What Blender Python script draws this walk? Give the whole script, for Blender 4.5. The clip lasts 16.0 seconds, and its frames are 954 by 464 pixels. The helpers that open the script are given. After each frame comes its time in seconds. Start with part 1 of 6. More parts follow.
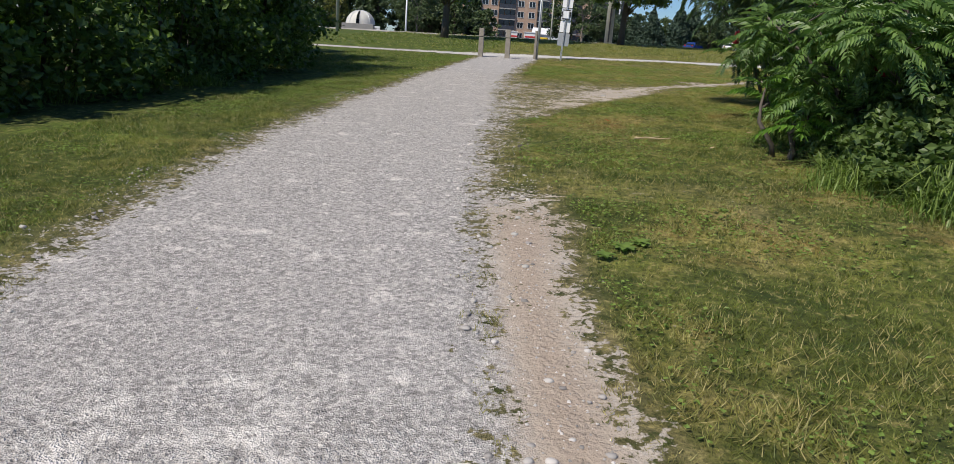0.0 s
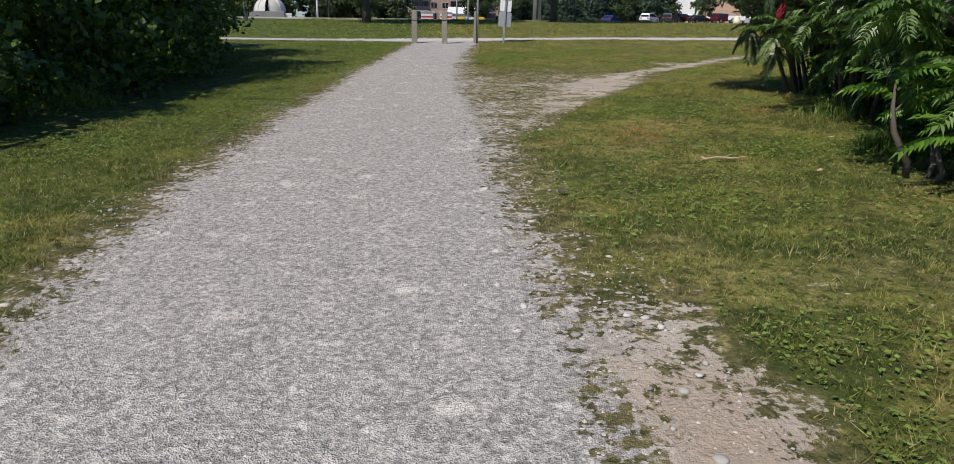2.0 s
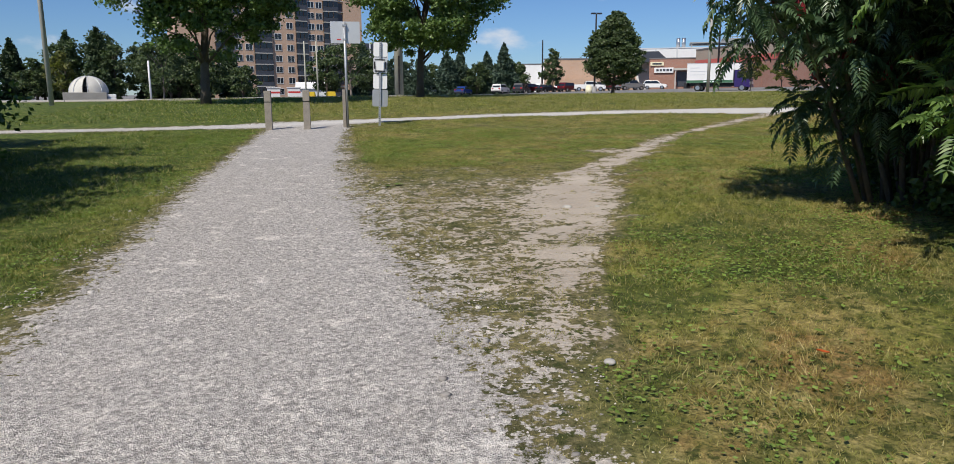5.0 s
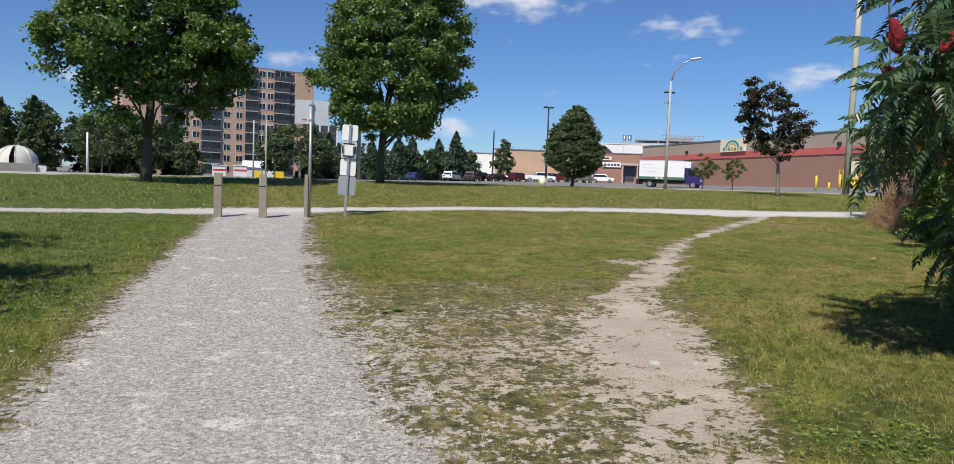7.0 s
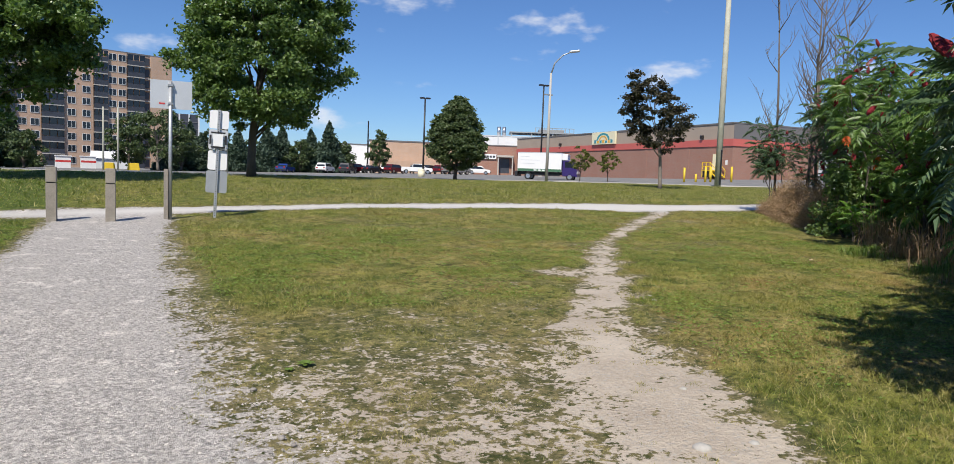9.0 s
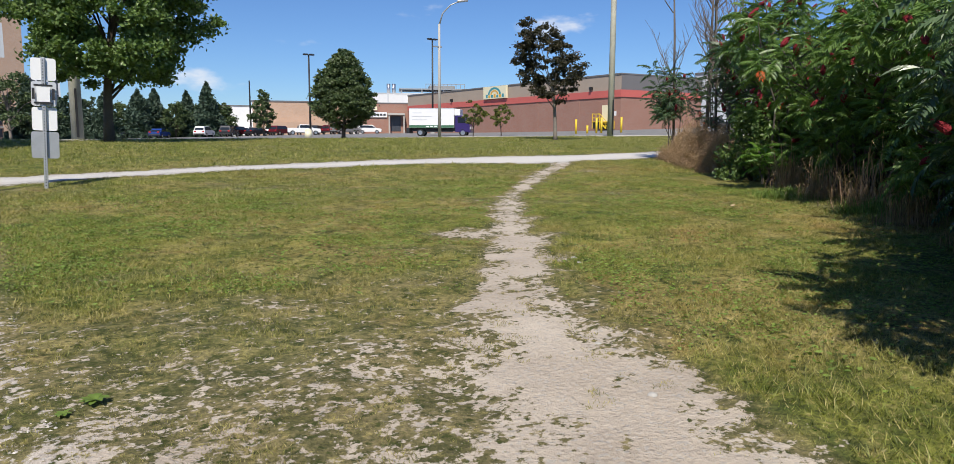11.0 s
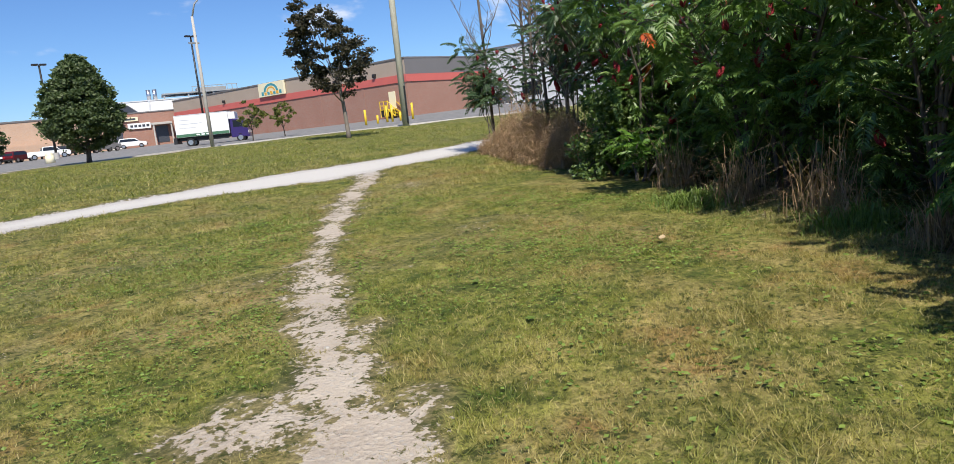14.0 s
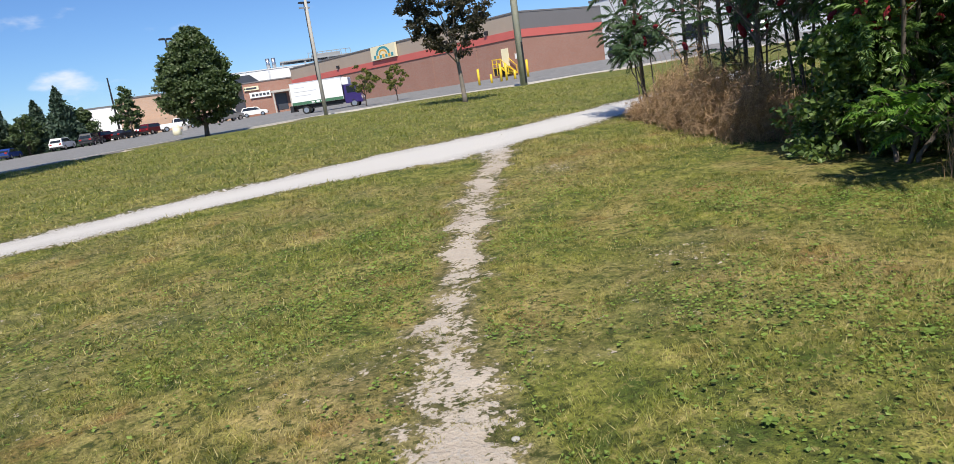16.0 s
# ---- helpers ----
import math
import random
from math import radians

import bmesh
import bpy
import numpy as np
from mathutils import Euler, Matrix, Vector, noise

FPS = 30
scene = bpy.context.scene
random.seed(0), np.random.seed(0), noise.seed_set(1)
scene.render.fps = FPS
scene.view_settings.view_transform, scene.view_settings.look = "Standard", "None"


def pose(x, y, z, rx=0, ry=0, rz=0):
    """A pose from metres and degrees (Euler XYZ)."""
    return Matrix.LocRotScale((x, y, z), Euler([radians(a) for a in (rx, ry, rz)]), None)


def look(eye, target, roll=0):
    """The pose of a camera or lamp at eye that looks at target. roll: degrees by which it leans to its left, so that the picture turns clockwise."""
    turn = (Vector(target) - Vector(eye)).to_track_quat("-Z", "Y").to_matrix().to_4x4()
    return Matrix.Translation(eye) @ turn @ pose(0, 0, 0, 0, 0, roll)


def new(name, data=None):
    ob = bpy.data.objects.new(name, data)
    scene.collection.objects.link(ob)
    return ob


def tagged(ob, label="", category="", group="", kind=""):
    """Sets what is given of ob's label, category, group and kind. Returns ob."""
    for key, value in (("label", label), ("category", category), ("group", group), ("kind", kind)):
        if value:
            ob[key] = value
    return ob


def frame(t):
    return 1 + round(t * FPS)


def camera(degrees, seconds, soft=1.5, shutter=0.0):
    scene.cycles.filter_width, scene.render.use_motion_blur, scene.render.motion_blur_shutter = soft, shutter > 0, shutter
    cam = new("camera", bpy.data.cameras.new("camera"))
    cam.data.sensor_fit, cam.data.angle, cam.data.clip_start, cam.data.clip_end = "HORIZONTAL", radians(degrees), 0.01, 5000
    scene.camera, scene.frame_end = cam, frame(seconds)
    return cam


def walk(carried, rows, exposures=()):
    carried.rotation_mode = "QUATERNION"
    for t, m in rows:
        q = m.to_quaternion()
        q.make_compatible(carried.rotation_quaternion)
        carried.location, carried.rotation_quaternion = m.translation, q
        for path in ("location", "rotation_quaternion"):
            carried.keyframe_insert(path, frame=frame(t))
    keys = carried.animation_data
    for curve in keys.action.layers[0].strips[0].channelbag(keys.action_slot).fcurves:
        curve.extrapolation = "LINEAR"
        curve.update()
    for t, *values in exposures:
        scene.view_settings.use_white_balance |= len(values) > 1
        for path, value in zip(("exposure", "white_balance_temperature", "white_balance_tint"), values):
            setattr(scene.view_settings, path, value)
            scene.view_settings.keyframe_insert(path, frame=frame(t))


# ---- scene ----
cam = camera(67.5, 16.0, soft=0.75)
PATH = [
    (0, (4.116, -6.49, 0.689), (3.842, -4.58, 0.162), 3.9),
    (0.5, (3.779, -5.842, 0.69), (3.563, -3.929, 0.147), 6.2),
    (1, (3.506, -5.176, 0.689), (3.368, -3.262, 0.126), 3.3),
    (1.5, (3.22, -4.566, 0.725), (3.211, -2.644, 0.173), 4.4),
    (2, (3.022, -3.937, 0.741), (2.954, -2.02, 0.173), 1.3),
    (2.5, (2.791, -3.399, 0.783), (2.736, -1.465, 0.277), 1.6),
    (3, (2.709, -2.544, 0.779), (2.761, -0.582, 0.394), -0.4),
    (5.3, (2.116, 0.863, 0.906), (2.469, 2.795, 0.532), 0.7),
    (5.5, (2.016, 1.056, 0.897), (2.391, 2.992, 0.569), 1.4),
    (6, (1.921, 1.646, 0.993), (2.441, 3.567, 0.793), 0.7),
    (6.5, (1.937, 2.283, 0.999), (2.394, 4.223, 0.838), -0.6),
    (7, (1.838, 2.868, 1.03), (2.317, 4.804, 0.888), 2.2),
    (7.5, (1.824, 3.438, 1.044), (2.297, 5.377, 0.93), -1.1),
    (8, (1.783, 4.082, 1.049), (2.37, 5.989, 0.911), 0.9),
    (8.2, (1.767, 4.277, 1.096), (2.432, 6.158, 0.963), 2.3),
    (10.3, (2.148, 5.307, 0.974), (3.078, 7.066, 0.77), 0.0),
    (10.5, (2.22, 5.461, 0.948), (3.143, 7.221, 0.72), -0.7),
    (11, (2.543, 6.089, 0.948), (3.607, 7.763, 0.686), 0.2),
    (11.5, (2.874, 6.686, 0.977), (3.932, 8.36, 0.701), 1.5),
    (12, (3.421, 7.384, 1.028), (4.894, 8.711, 0.766), 0.1),
    (12.5, (3.783, 7.963, 1.092), (5.209, 9.339, 0.82), -3.9),
    (13, (4.232, 8.566, 1.166), (5.805, 9.749, 0.813), -3.4),
    (13.5, (4.564, 9.065, 1.229), (5.986, 10.424, 0.867), -7.0),
    (14, (4.97, 9.568, 1.306), (6.445, 10.88, 0.983), -5.9),
    (14.5, (5.433, 10.19, 1.324), (6.765, 11.649, 1.008), -6.8),
    (15, (5.907, 10.763, 1.379), (7.313, 12.146, 1.04), -7.1),
    (15.5, (6.309, 11.319, 1.439), (7.514, 12.886, 1.132), -9.6),
    (16, (6.667, 11.985, 1.483), (7.897, 13.51, 1.083), -8.4),
]
walk(cam, [(t, look(eye, target, roll)) for t, eye, target, roll in PATH],
     [(0.0, -0.1), (1.0, -0.24), (1.5, -0.26), (3.0, -0.18), (5.5, -0.08), (8.0, 0.12), (10.5, 0.16), (12.0, 0.18), (12.5, 0.34), (16.0, 0.32)])

# ---- light ----
SUN = Vector((-0.63, -0.777, 1.2)).normalized()
world = bpy.data.worlds.new("sky")
world.use_nodes = True
scene.world = world
wn, wl = world.node_tree.nodes, world.node_tree.links
sky = wn.new("ShaderNodeTexSky")
sky.sky_type, sky.sun_disc = "NISHITA", False
sky.sun_elevation, sky.sun_rotation = math.asin(SUN.z), math.atan2(SUN.x, SUN.y)
sky.altitude, sky.air_density, sky.dust_density, sky.ozone_density = 300, 1.0, 0.0, 3.0
tc = wn.new("ShaderNodeTexCoord")
sep = wn.new("ShaderNodeSeparateXYZ")
wl.new(tc.outputs["Generated"], sep.inputs[0])
flat = wn.new("ShaderNodeVectorMath")
flat.operation = "MULTIPLY"
flat.inputs[1].default_value = (5.0, 5.0, 11.0)
wl.new(tc.outputs["Generated"], flat.inputs[0])
puff = wn.new("ShaderNodeTexNoise")
puff.inputs["Scale"].default_value, puff.inputs["Detail"].default_value, puff.inputs["Roughness"].default_value = 1.6, 5, 0.52
wl.new(flat.outputs[0], puff.inputs["Vector"])
cover = wn.new("ShaderNodeMapRange")
cover.interpolation_type = "SMOOTHSTEP"
cover.inputs[1].default_value, cover.inputs[2].default_value = 0.585, 0.76
wl.new(puff.outputs[0], cover.inputs[0])
cloud = wn.new("ShaderNodeMix")
cloud.data_type = "RGBA"
wl.new(cover.outputs[0], cloud.inputs[0])
tint = wn.new("ShaderNodeMix")
tint.data_type, tint.blend_type = "RGBA", "MULTIPLY"
tint.inputs[0].default_value = 1.0
tint.inputs[7].default_value = (0.50, 0.68, 0.96, 1)
wl.new(sky.outputs[0], tint.inputs[6])
wl.new(tint.outputs[2], cloud.inputs[6])
cloud.inputs[7].default_value = (7.5, 7.8, 8.4, 1)
wl.new(cloud.outputs[2], wn["Background"].inputs[0])
wn["Background"].inputs[1].default_value = 0.10
lamp = bpy.data.lights.new("sun", "SUN")
lamp.energy, lamp.angle, lamp.color = 4.7, radians(0.53), (1.0, 0.93, 0.81)
sun = new("sun", lamp)
sun.matrix_world = look(SUN * 80, (0, 0, 0))


# ---- small tools ----
def mesh_data(name, verts, faces, smooth=False):
    me = bpy.data.meshes.new(name)
    verts = np.asarray(verts, dtype=np.float32)
    faces = np.asarray(faces, dtype=np.int32)
    n, k = faces.shape
    me.vertices.add(len(verts))
    me.vertices.foreach_set("co", verts.ravel())
    me.loops.add(n * k)
    me.loops.foreach_set("vertex_index", faces.ravel())
    me.polygons.add(n)
    me.polygons.foreach_set("loop_start", np.arange(0, n * k, k, dtype=np.int32))
    me.polygons.foreach_set("loop_total", np.full(n, k, dtype=np.int32))
    me.polygons.foreach_set("use_smooth", np.full(n, smooth))
    me.update(calc_edges=True)
    return me


def part(name, bm, material, parent=None, label="", smooth=False):
    """Links a bmesh (or ready mesh data) as one mesh object under a thing."""
    if isinstance(bm, bmesh.types.BMesh):
        me = bpy.data.meshes.new(name)
        bmesh.ops.recalc_face_normals(bm, faces=bm.faces)
        bm.to_mesh(me)
        bm.free()
        if smooth:
            for p in me.polygons:
                p.use_smooth = True
    else:
        me = bm
    if material is not None and not me.materials:
        me.materials.append(material)
    ob = new(name, me)
    if parent is not None:
        ob.parent = parent
    return tagged(ob, label)


def thing(name, x, y, label, category, z=None, rz=0.0, group=""):
    ob = new(name)
    ob.empty_display_size = 0.2
    ob.matrix_world = pose(x, y, height(x, y) if z is None else z, 0, 0, rz)
    return tagged(ob, label, category, group)


def box(bm, x0, x1, y0, y1, z0, z1, bevel=0.0):
    m = Matrix.Translation(((x0 + x1) / 2, (y0 + y1) / 2, (z0 + z1) / 2)) @ Matrix.Diagonal((x1 - x0, y1 - y0, z1 - z0, 1))
    made = bmesh.ops.create_cube(bm, size=1, matrix=m)
    if bevel:
        edges = {e for v in made["verts"] for e in v.link_edges}
        bmesh.ops.bevel(bm, geom=list(edges), offset=bevel, segments=2, affect="EDGES", profile=0.6)
    return bm


def boxed(*a, bevel=0.0):
    return box(bmesh.new(), *a, bevel=bevel)


def tube(bm, points, radii, sides=8):
    """A tapered tube through the points."""
    rings = []
    points = [Vector(p) for p in points]
    for i, p in enumerate(points):
        way = (points[min(i + 1, len(points) - 1)] - points[max(i - 1, 0)]).normalized()
        side = way.cross(Vector((0.31, 0.95, 0.11))).normalized()
        up = way.cross(side)
        r = radii[i]
        rings.append([bm.verts.new(p + r * (math.cos(a) * side + math.sin(a) * up)) for a in (2 * math.pi * k / sides for k in range(sides))])
    for a, b in zip(rings, rings[1:]):
        for k in range(sides):
            bm.faces.new((a[k], a[(k + 1) % sides], b[(k + 1) % sides], b[k]))
    bm.faces.new(rings[0][::-1])
    bm.faces.new(rings[-1])
    return bm


def cyl(bm, x, y, z0, z1, r, sides=16, top=None):
    return tube(bm, [(x, y, z0), (x, y, z1)], [r, r if top is None else top], sides)


# lattice noise in plan, smooth, from 0 to 1
LAT = np.random.RandomState(4).rand(256, 256)


def lattice(x, y, cell):
    u, v = np.asarray(x) / cell, np.asarray(y) / cell
    i, j = np.floor(u).astype(int), np.floor(v).astype(int)
    fu, fv = u - i, v - j
    fu, fv = fu * fu * (3 - 2 * fu), fv * fv * (3 - 2 * fv)
    a, b = LAT[i % 256, j % 256], LAT[(i + 1) % 256, j % 256]
    c, d = LAT[i % 256, (j + 1) % 256], LAT[(i + 1) % 256, (j + 1) % 256]
    return (a * (1 - fu) + b * fu) * (1 - fv) + (c * (1 - fu) + d * fu) * fv


# ---- the lie of the land ----
YN = [-30, -4, 4, 12, 20, 28, 40, 60, 100]
XN = [-20, 0, 8, 25, 45, 70]
HZ = np.array([[-1.82, -1.51, -1.39, -1.12, -0.8, -0.42], [-1.12, -0.69, -0.52, -0.23, 0.01, 0.27], [-0.87, -0.41, -0.21, 0.01, 0.22, 0.47], [-0.56, -0.24, -0.09, 0.18, 0.42, 0.68],
               [-0.15, -0.02, 0.05, 0.33, 0.63, 0.89], [0.33, 0.4, 0.45, 0.64, 0.87, 1.12], [0.62, 0.79, 0.83, 0.94, 1.19, 1.62], [0.67, 0.72, 0.75, 0.9, 1.23, 2.35], [0.08, 0.38, 0.53, 0.93, 1.42, 1.97]])


def height(x, y):
    """Height of the ground in plan, eased between a coarse net of levels."""
    x, y = np.asarray(x, float), np.asarray(y, float)
    xc, yc = np.clip(x, XN[0], XN[-1] - 1e-6), np.clip(y, YN[0], YN[-1] - 1e-6)
    out = 0.0
    for dx, dy in ((-1.2, -1.2), (1.2, -1.2), (-1.2, 1.2), (1.2, 1.2)):
        a, b = np.clip(xc + dx, XN[0], XN[-1] - 1e-6), np.clip(yc + dy, YN[0], YN[-1] - 1e-6)
        i, j = np.searchsorted(YN, b, "right") - 1, np.searchsorted(XN, a, "right") - 1
        yn, xn = np.array(YN), np.array(XN)
        u, w = (b - yn[i]) / (yn[i + 1] - yn[i]), (a - xn[j]) / (xn[j + 1] - xn[j])
        out = out + (HZ[i, j] * (1 - u) * (1 - w) + HZ[i + 1, j] * u * (1 - w) + HZ[i, j + 1] * (1 - u) * w + HZ[i + 1, j + 1] * u * w) / 4
    return out if out.ndim else float(out)


def gravel_in(x, y):
    """Metres inside the main gravel path (negative outside)."""
    left = np.interp(y, [-30, -12, -3.6, -1.5, 0.5, 2.3, 7.3, 10, 15, 22.5], [6.5, 3.1, 1.35, 0.98, 0.68, 0.53, 0.27, 0.13, -0.03, -0.12])
    right = np.interp(y, [-30, -12, -4.3, -3, -0.6, 1.1, 2.8, 4.4, 5.5, 7, 9, 12, 15, 22.5], [9.5, 5.9, 3.95, 3.7, 3.25, 3.04, 2.87, 2.78, 2.57, 2.34, 2.16, 1.94, 1.94, 2.05])
    return np.minimum(np.minimum(x - left, right - x), 22.3 - y)


def cross_in(x, y):
    """Metres inside the gravel path that crosses behind the posts."""
    mid = np.interp(x, [-60, -12, -3.3, -0.5, 1.2, 3.2, 6.2, 9.8, 12.4, 14.5, 18, 22, 40, 90], [17, 20.3, 20.9, 21.2, 21.8, 22.5, 23.4, 23.7, 23.6, 23.3, 23.2, 23.7, 26.5, 34])
    half = np.interp(x, [-60, -3, 0, 2.2, 4, 8, 12, 14.5, 17, 24], [0.42, 0.42, 0.75, 0.7, 0.5, 0.58, 0.8, 1.3, 1.05, 0.75])
    return half - np.abs(y - mid)


def trail_in(x, y):
    """Metres inside the worn earth trail that leaves the gravel to the right."""
    ys = [4.2, 5.2, 6.0, 7.3, 8.2, 9.0, 9.8, 10.6, 11.4, 12.8, 14, 15, 16, 17, 18, 19, 20, 21.3, 22.6]
    mid = np.interp(y, ys, [3.3, 3.6, 3.85, 4.28, 4.6, 4.82, 5.22, 5.8, 6.4, 7.25, 8.1, 8.75, 9.6, 10.55, 11.5, 12.45, 13.5, 14.95, 15.9])
    half = np.interp(y, ys, [0.0, 0.06, 0.22, 0.36, 0.40, 0.38, 0.27, 0.19, 0.24, 0.15, 0.10, 0.10, 0.08, 0.09, 0.12, 0.16, 0.18, 0.22, 0.3])
    lobe = 0.24 - np.hypot(x - 6.8, (y - 12.65) * 1.6)
    return np.maximum(np.minimum(half - np.abs(x - mid) * 0.8, np.minimum(y - 4.0, 22.8 - y)), lobe * 0.5)


def soil_in(x, y):
    """Metres inside the bare soil along the right edge of the gravel."""
    edge = np.interp(y, [-8, -4.2, -3.2, -2.4, -1.6, -1.2], [5.35, 4.4, 4.16, 4.06, 4.03, 3.85])
    return np.minimum(np.minimum(edge - x, gravel_in(x, y) * -1.0 + 0.02), np.minimum(np.minimum((-1.1 - y) * 0.25, y + 12), x - 2.6))


LOT = [(-300, 30), (-60, 36), (-5.5, 38.5), (7, 41.5), (14, 48), (20.6, 54.5), (30, 56), (34.5, 53), (38.5, 46), (44, 42), (70, 34), (300, 10)]


def lot_in(x, y):
    """Metres beyond the edge of the car park."""
    return (y - np.interp(x, [p[0] for p in LOT], [p[1] for p in LOT])) * 0.8


def lift(x, y):
    """Small humps of the turf."""
    return (lattice(x, y, 0.6) - 0.5) * 0.035 + (lattice(x + 9, y + 4, 0.24) - 0.5) * 0.026


def bare(x, y):
    """How bare the ground is: above 0 no turf, from -0.3 to 0 half grown over."""
    rag = (lattice(x, y, 0.5) - 0.5) * 0.12 + (lattice(x + 7.3, y + 2.1, 0.22) - 0.5) * 0.12
    gr = gravel_in(x, y)
    # worn strip beside the gravel
    strip = np.where(x > 1.5, np.interp(y, [-7, -4, 0, 3, 6, 10, 14, 20], [0.6, 0.6, 0.5, 0.65, 1.0, 1.0, 0.55, 0.2]), np.interp(y, [-7, 0, 8, 20], [0.5, 0.4, 0.25, 0.12]))
    worn = np.clip((gr + strip) / strip, 0, 1) ** 0.85
    tr = trail_in(x, y)
    side = np.where(x < np.interp(y, [4, 8, 12, 20], [3.6, 4.7, 6.8, 13.0]), 1.0, 0.35)
    reach = np.interp(y, [3, 7, 9, 11, 16, 21], [0.7, 0.9, 0.5, 0.28, 0.25, 0.3]) * side
    near = np.clip((tr + reach) / reach, 0, 1) ** 1.1
    faded = np.clip((lattice(x + 60, y + 20, 1.4) - 0.55) * 1.6, 0, 1) * (y < 24) * (x > 0.6) * 0.55
    between = np.clip((x - 2.0) / 0.4, 0, 1) * np.clip((np.interp(y, [4, 8, 12, 16], [3.4, 4.6, 6.6, 9.5]) - x) / 0.3, 0, 1) * np.interp(y, [3.5, 5.0, 9.0, 10.8, 12.6], [0, 0.86, 0.82, 0.5, 0])
    half = np.maximum(np.maximum(np.maximum(worn, near), faded), between)
    torn = (lattice(x + 3.1, y + 8.4, 0.33) - 0.5) * 0.34 + (lattice(x + 13.1, y + 2.4, 0.15) - 0.5) * 0.26
    mats = lattice(x + 41, y + 13, 0.12) * 0.55 + lattice(x + 5, y + 61, 0.3) * 0.45
    left_side = np.clip((np.interp(y, [4, 7, 9, 11], [3.6, 4.3, 4.9, 6.1]) - x) / 0.4, -0.5, 1) * 0.09
    mats = np.clip((mats - np.interp(y, [5, 6.5, 8, 10, 12], [0.42, 0.55, 0.60, 0.66, 0.72]) + left_side) * 6, 0, 1) * 0.7
    base = np.maximum(np.maximum(gr - 0.02, cross_in(x, y)), np.maximum(tr + torn - mats, soil_in(x, y)))
    base = np.clip(base * 1.2, -0.6, 0.4) + rag
    return np.maximum(np.maximum(base, -0.34 + 0.36 * half + rag * 0.9), lot_in(x, y) * 2)


# ---- materials ----
def shader(name, rough=0.7, metal=0.0):
    m = bpy.data.materials.new(name)
    m.use_nodes = True
    b = m.node_tree.nodes["Principled BSDF"]
    b.inputs["Roughness"].default_value, b.inputs["Metallic"].default_value = rough, metal
    return m, m.node_tree.nodes, m.node_tree.links, b


def noise_node(n, l, coord, scale, detail=4, rough=0.6):
    t = n.new("ShaderNodeTexNoise")
    t.inputs["Scale"].default_value, t.inputs["Detail"].default_value, t.inputs["Roughness"].default_value = scale, detail, rough
    l.new(coord, t.inputs["Vector"])
    return t.outputs[0]


def ramp(n, l, value, stops):
    r = n.new("ShaderNodeValToRGB")
    els = r.color_ramp.elements
    while len(els) < len(stops):
        els.new(0.5)
    for e, (p, c) in zip(els, stops):
        e.position, e.color = p, (*c, 1)
    l.new(value, r.inputs[0])
    return r.outputs[0]


def mix(n, l, fac, a, b, mode="MIX"):
    m = n.new("ShaderNodeMix")
    m.data_type, m.blend_type = "RGBA", mode
    for sock, v in ((0, fac), (6, a), (7, b)):
        if isinstance(v, (int, float)):
            m.inputs[sock].default_value = v
        elif isinstance(v, tuple):
            m.inputs[sock].default_value = (*v, 1)
        else:
            l.new(v, m.inputs[sock])
    return m.outputs[2]


def surf(name, c, rough=0.7, var=0.25, fine=60.0, coarse=3.0, bump=0.2, metal=0.0, dirt=None, depth=0.004):
    """A surface of one colour with grain and stains at two scales."""
    m, n, l, b = shader(name, rough, metal)
    co = n.new("ShaderNodeTexCoord").outputs["Object"]
    a, k = noise_node(n, l, co, fine), noise_node(n, l, co, coarse, 5)
    lo, hi = tuple(v * (1 - var) for v in c), tuple(min(1, v * (1 + var * 0.7)) for v in c)
    col = ramp(n, l, k, [(0.3, lo), (0.7, hi)])
    col = mix(n, l, 0.5, col, ramp(n, l, a, [(0.3, lo), (0.7, hi)]))
    if dirt:
        col = mix(n, l, ramp(n, l, noise_node(n, l, co, coarse * 2.3, 6, 0.7), [(0.5, (0, 0, 0)), (0.68, (0.75, 0.75, 0.75))]), col, dirt)
    l.new(col, b.inputs["Base Color"])
    if bump:
        bp = n.new("ShaderNodeBump")
        bp.inputs["Strength"].default_value, bp.inputs["Distance"].default_value = bump, depth
        l.new(a, bp.inputs["Height"])
        l.new(bp.outputs[0], b.inputs["Normal"])
    return m


def leafy(name, dark, light, shine=0.45, glow=0.25, accent=None, scale=0.9):
    """Leaves: colour varies leaf by leaf and clump by clump, and light comes through."""
    m, n, l, b = shader(name, shine)
    geo = n.new("ShaderNodeNewGeometry")
    col = ramp(n, l, geo.outputs["Random Per Island"], [(0.0, dark), (0.85, light)] + ([(0.99, accent)] if accent else []))
    k = noise_node(n, l, geo.outputs["Position"], scale, 3)
    col = mix(n, l, ramp(n, l, k, [(0.35, (0, 0, 0)), (0.65, (0.45, 0.45, 0.45))]), col, light)
    l.new(col, b.inputs["Base Color"])
    tr = n.new("ShaderNodeBsdfTranslucent")
    l.new(mix(n, l, 1.0, col, (1.0, 1.25, 0.45), "MULTIPLY"), tr.inputs[0])
    ms = n.new("ShaderNodeMixShader")
    ms.inputs[0].default_value = glow
    l.new(b.outputs[0], ms.inputs[1])
    l.new(tr.outputs[0], ms.inputs[2])
    l.new(ms.outputs[0], n["Material Output"].inputs[0])
    return m


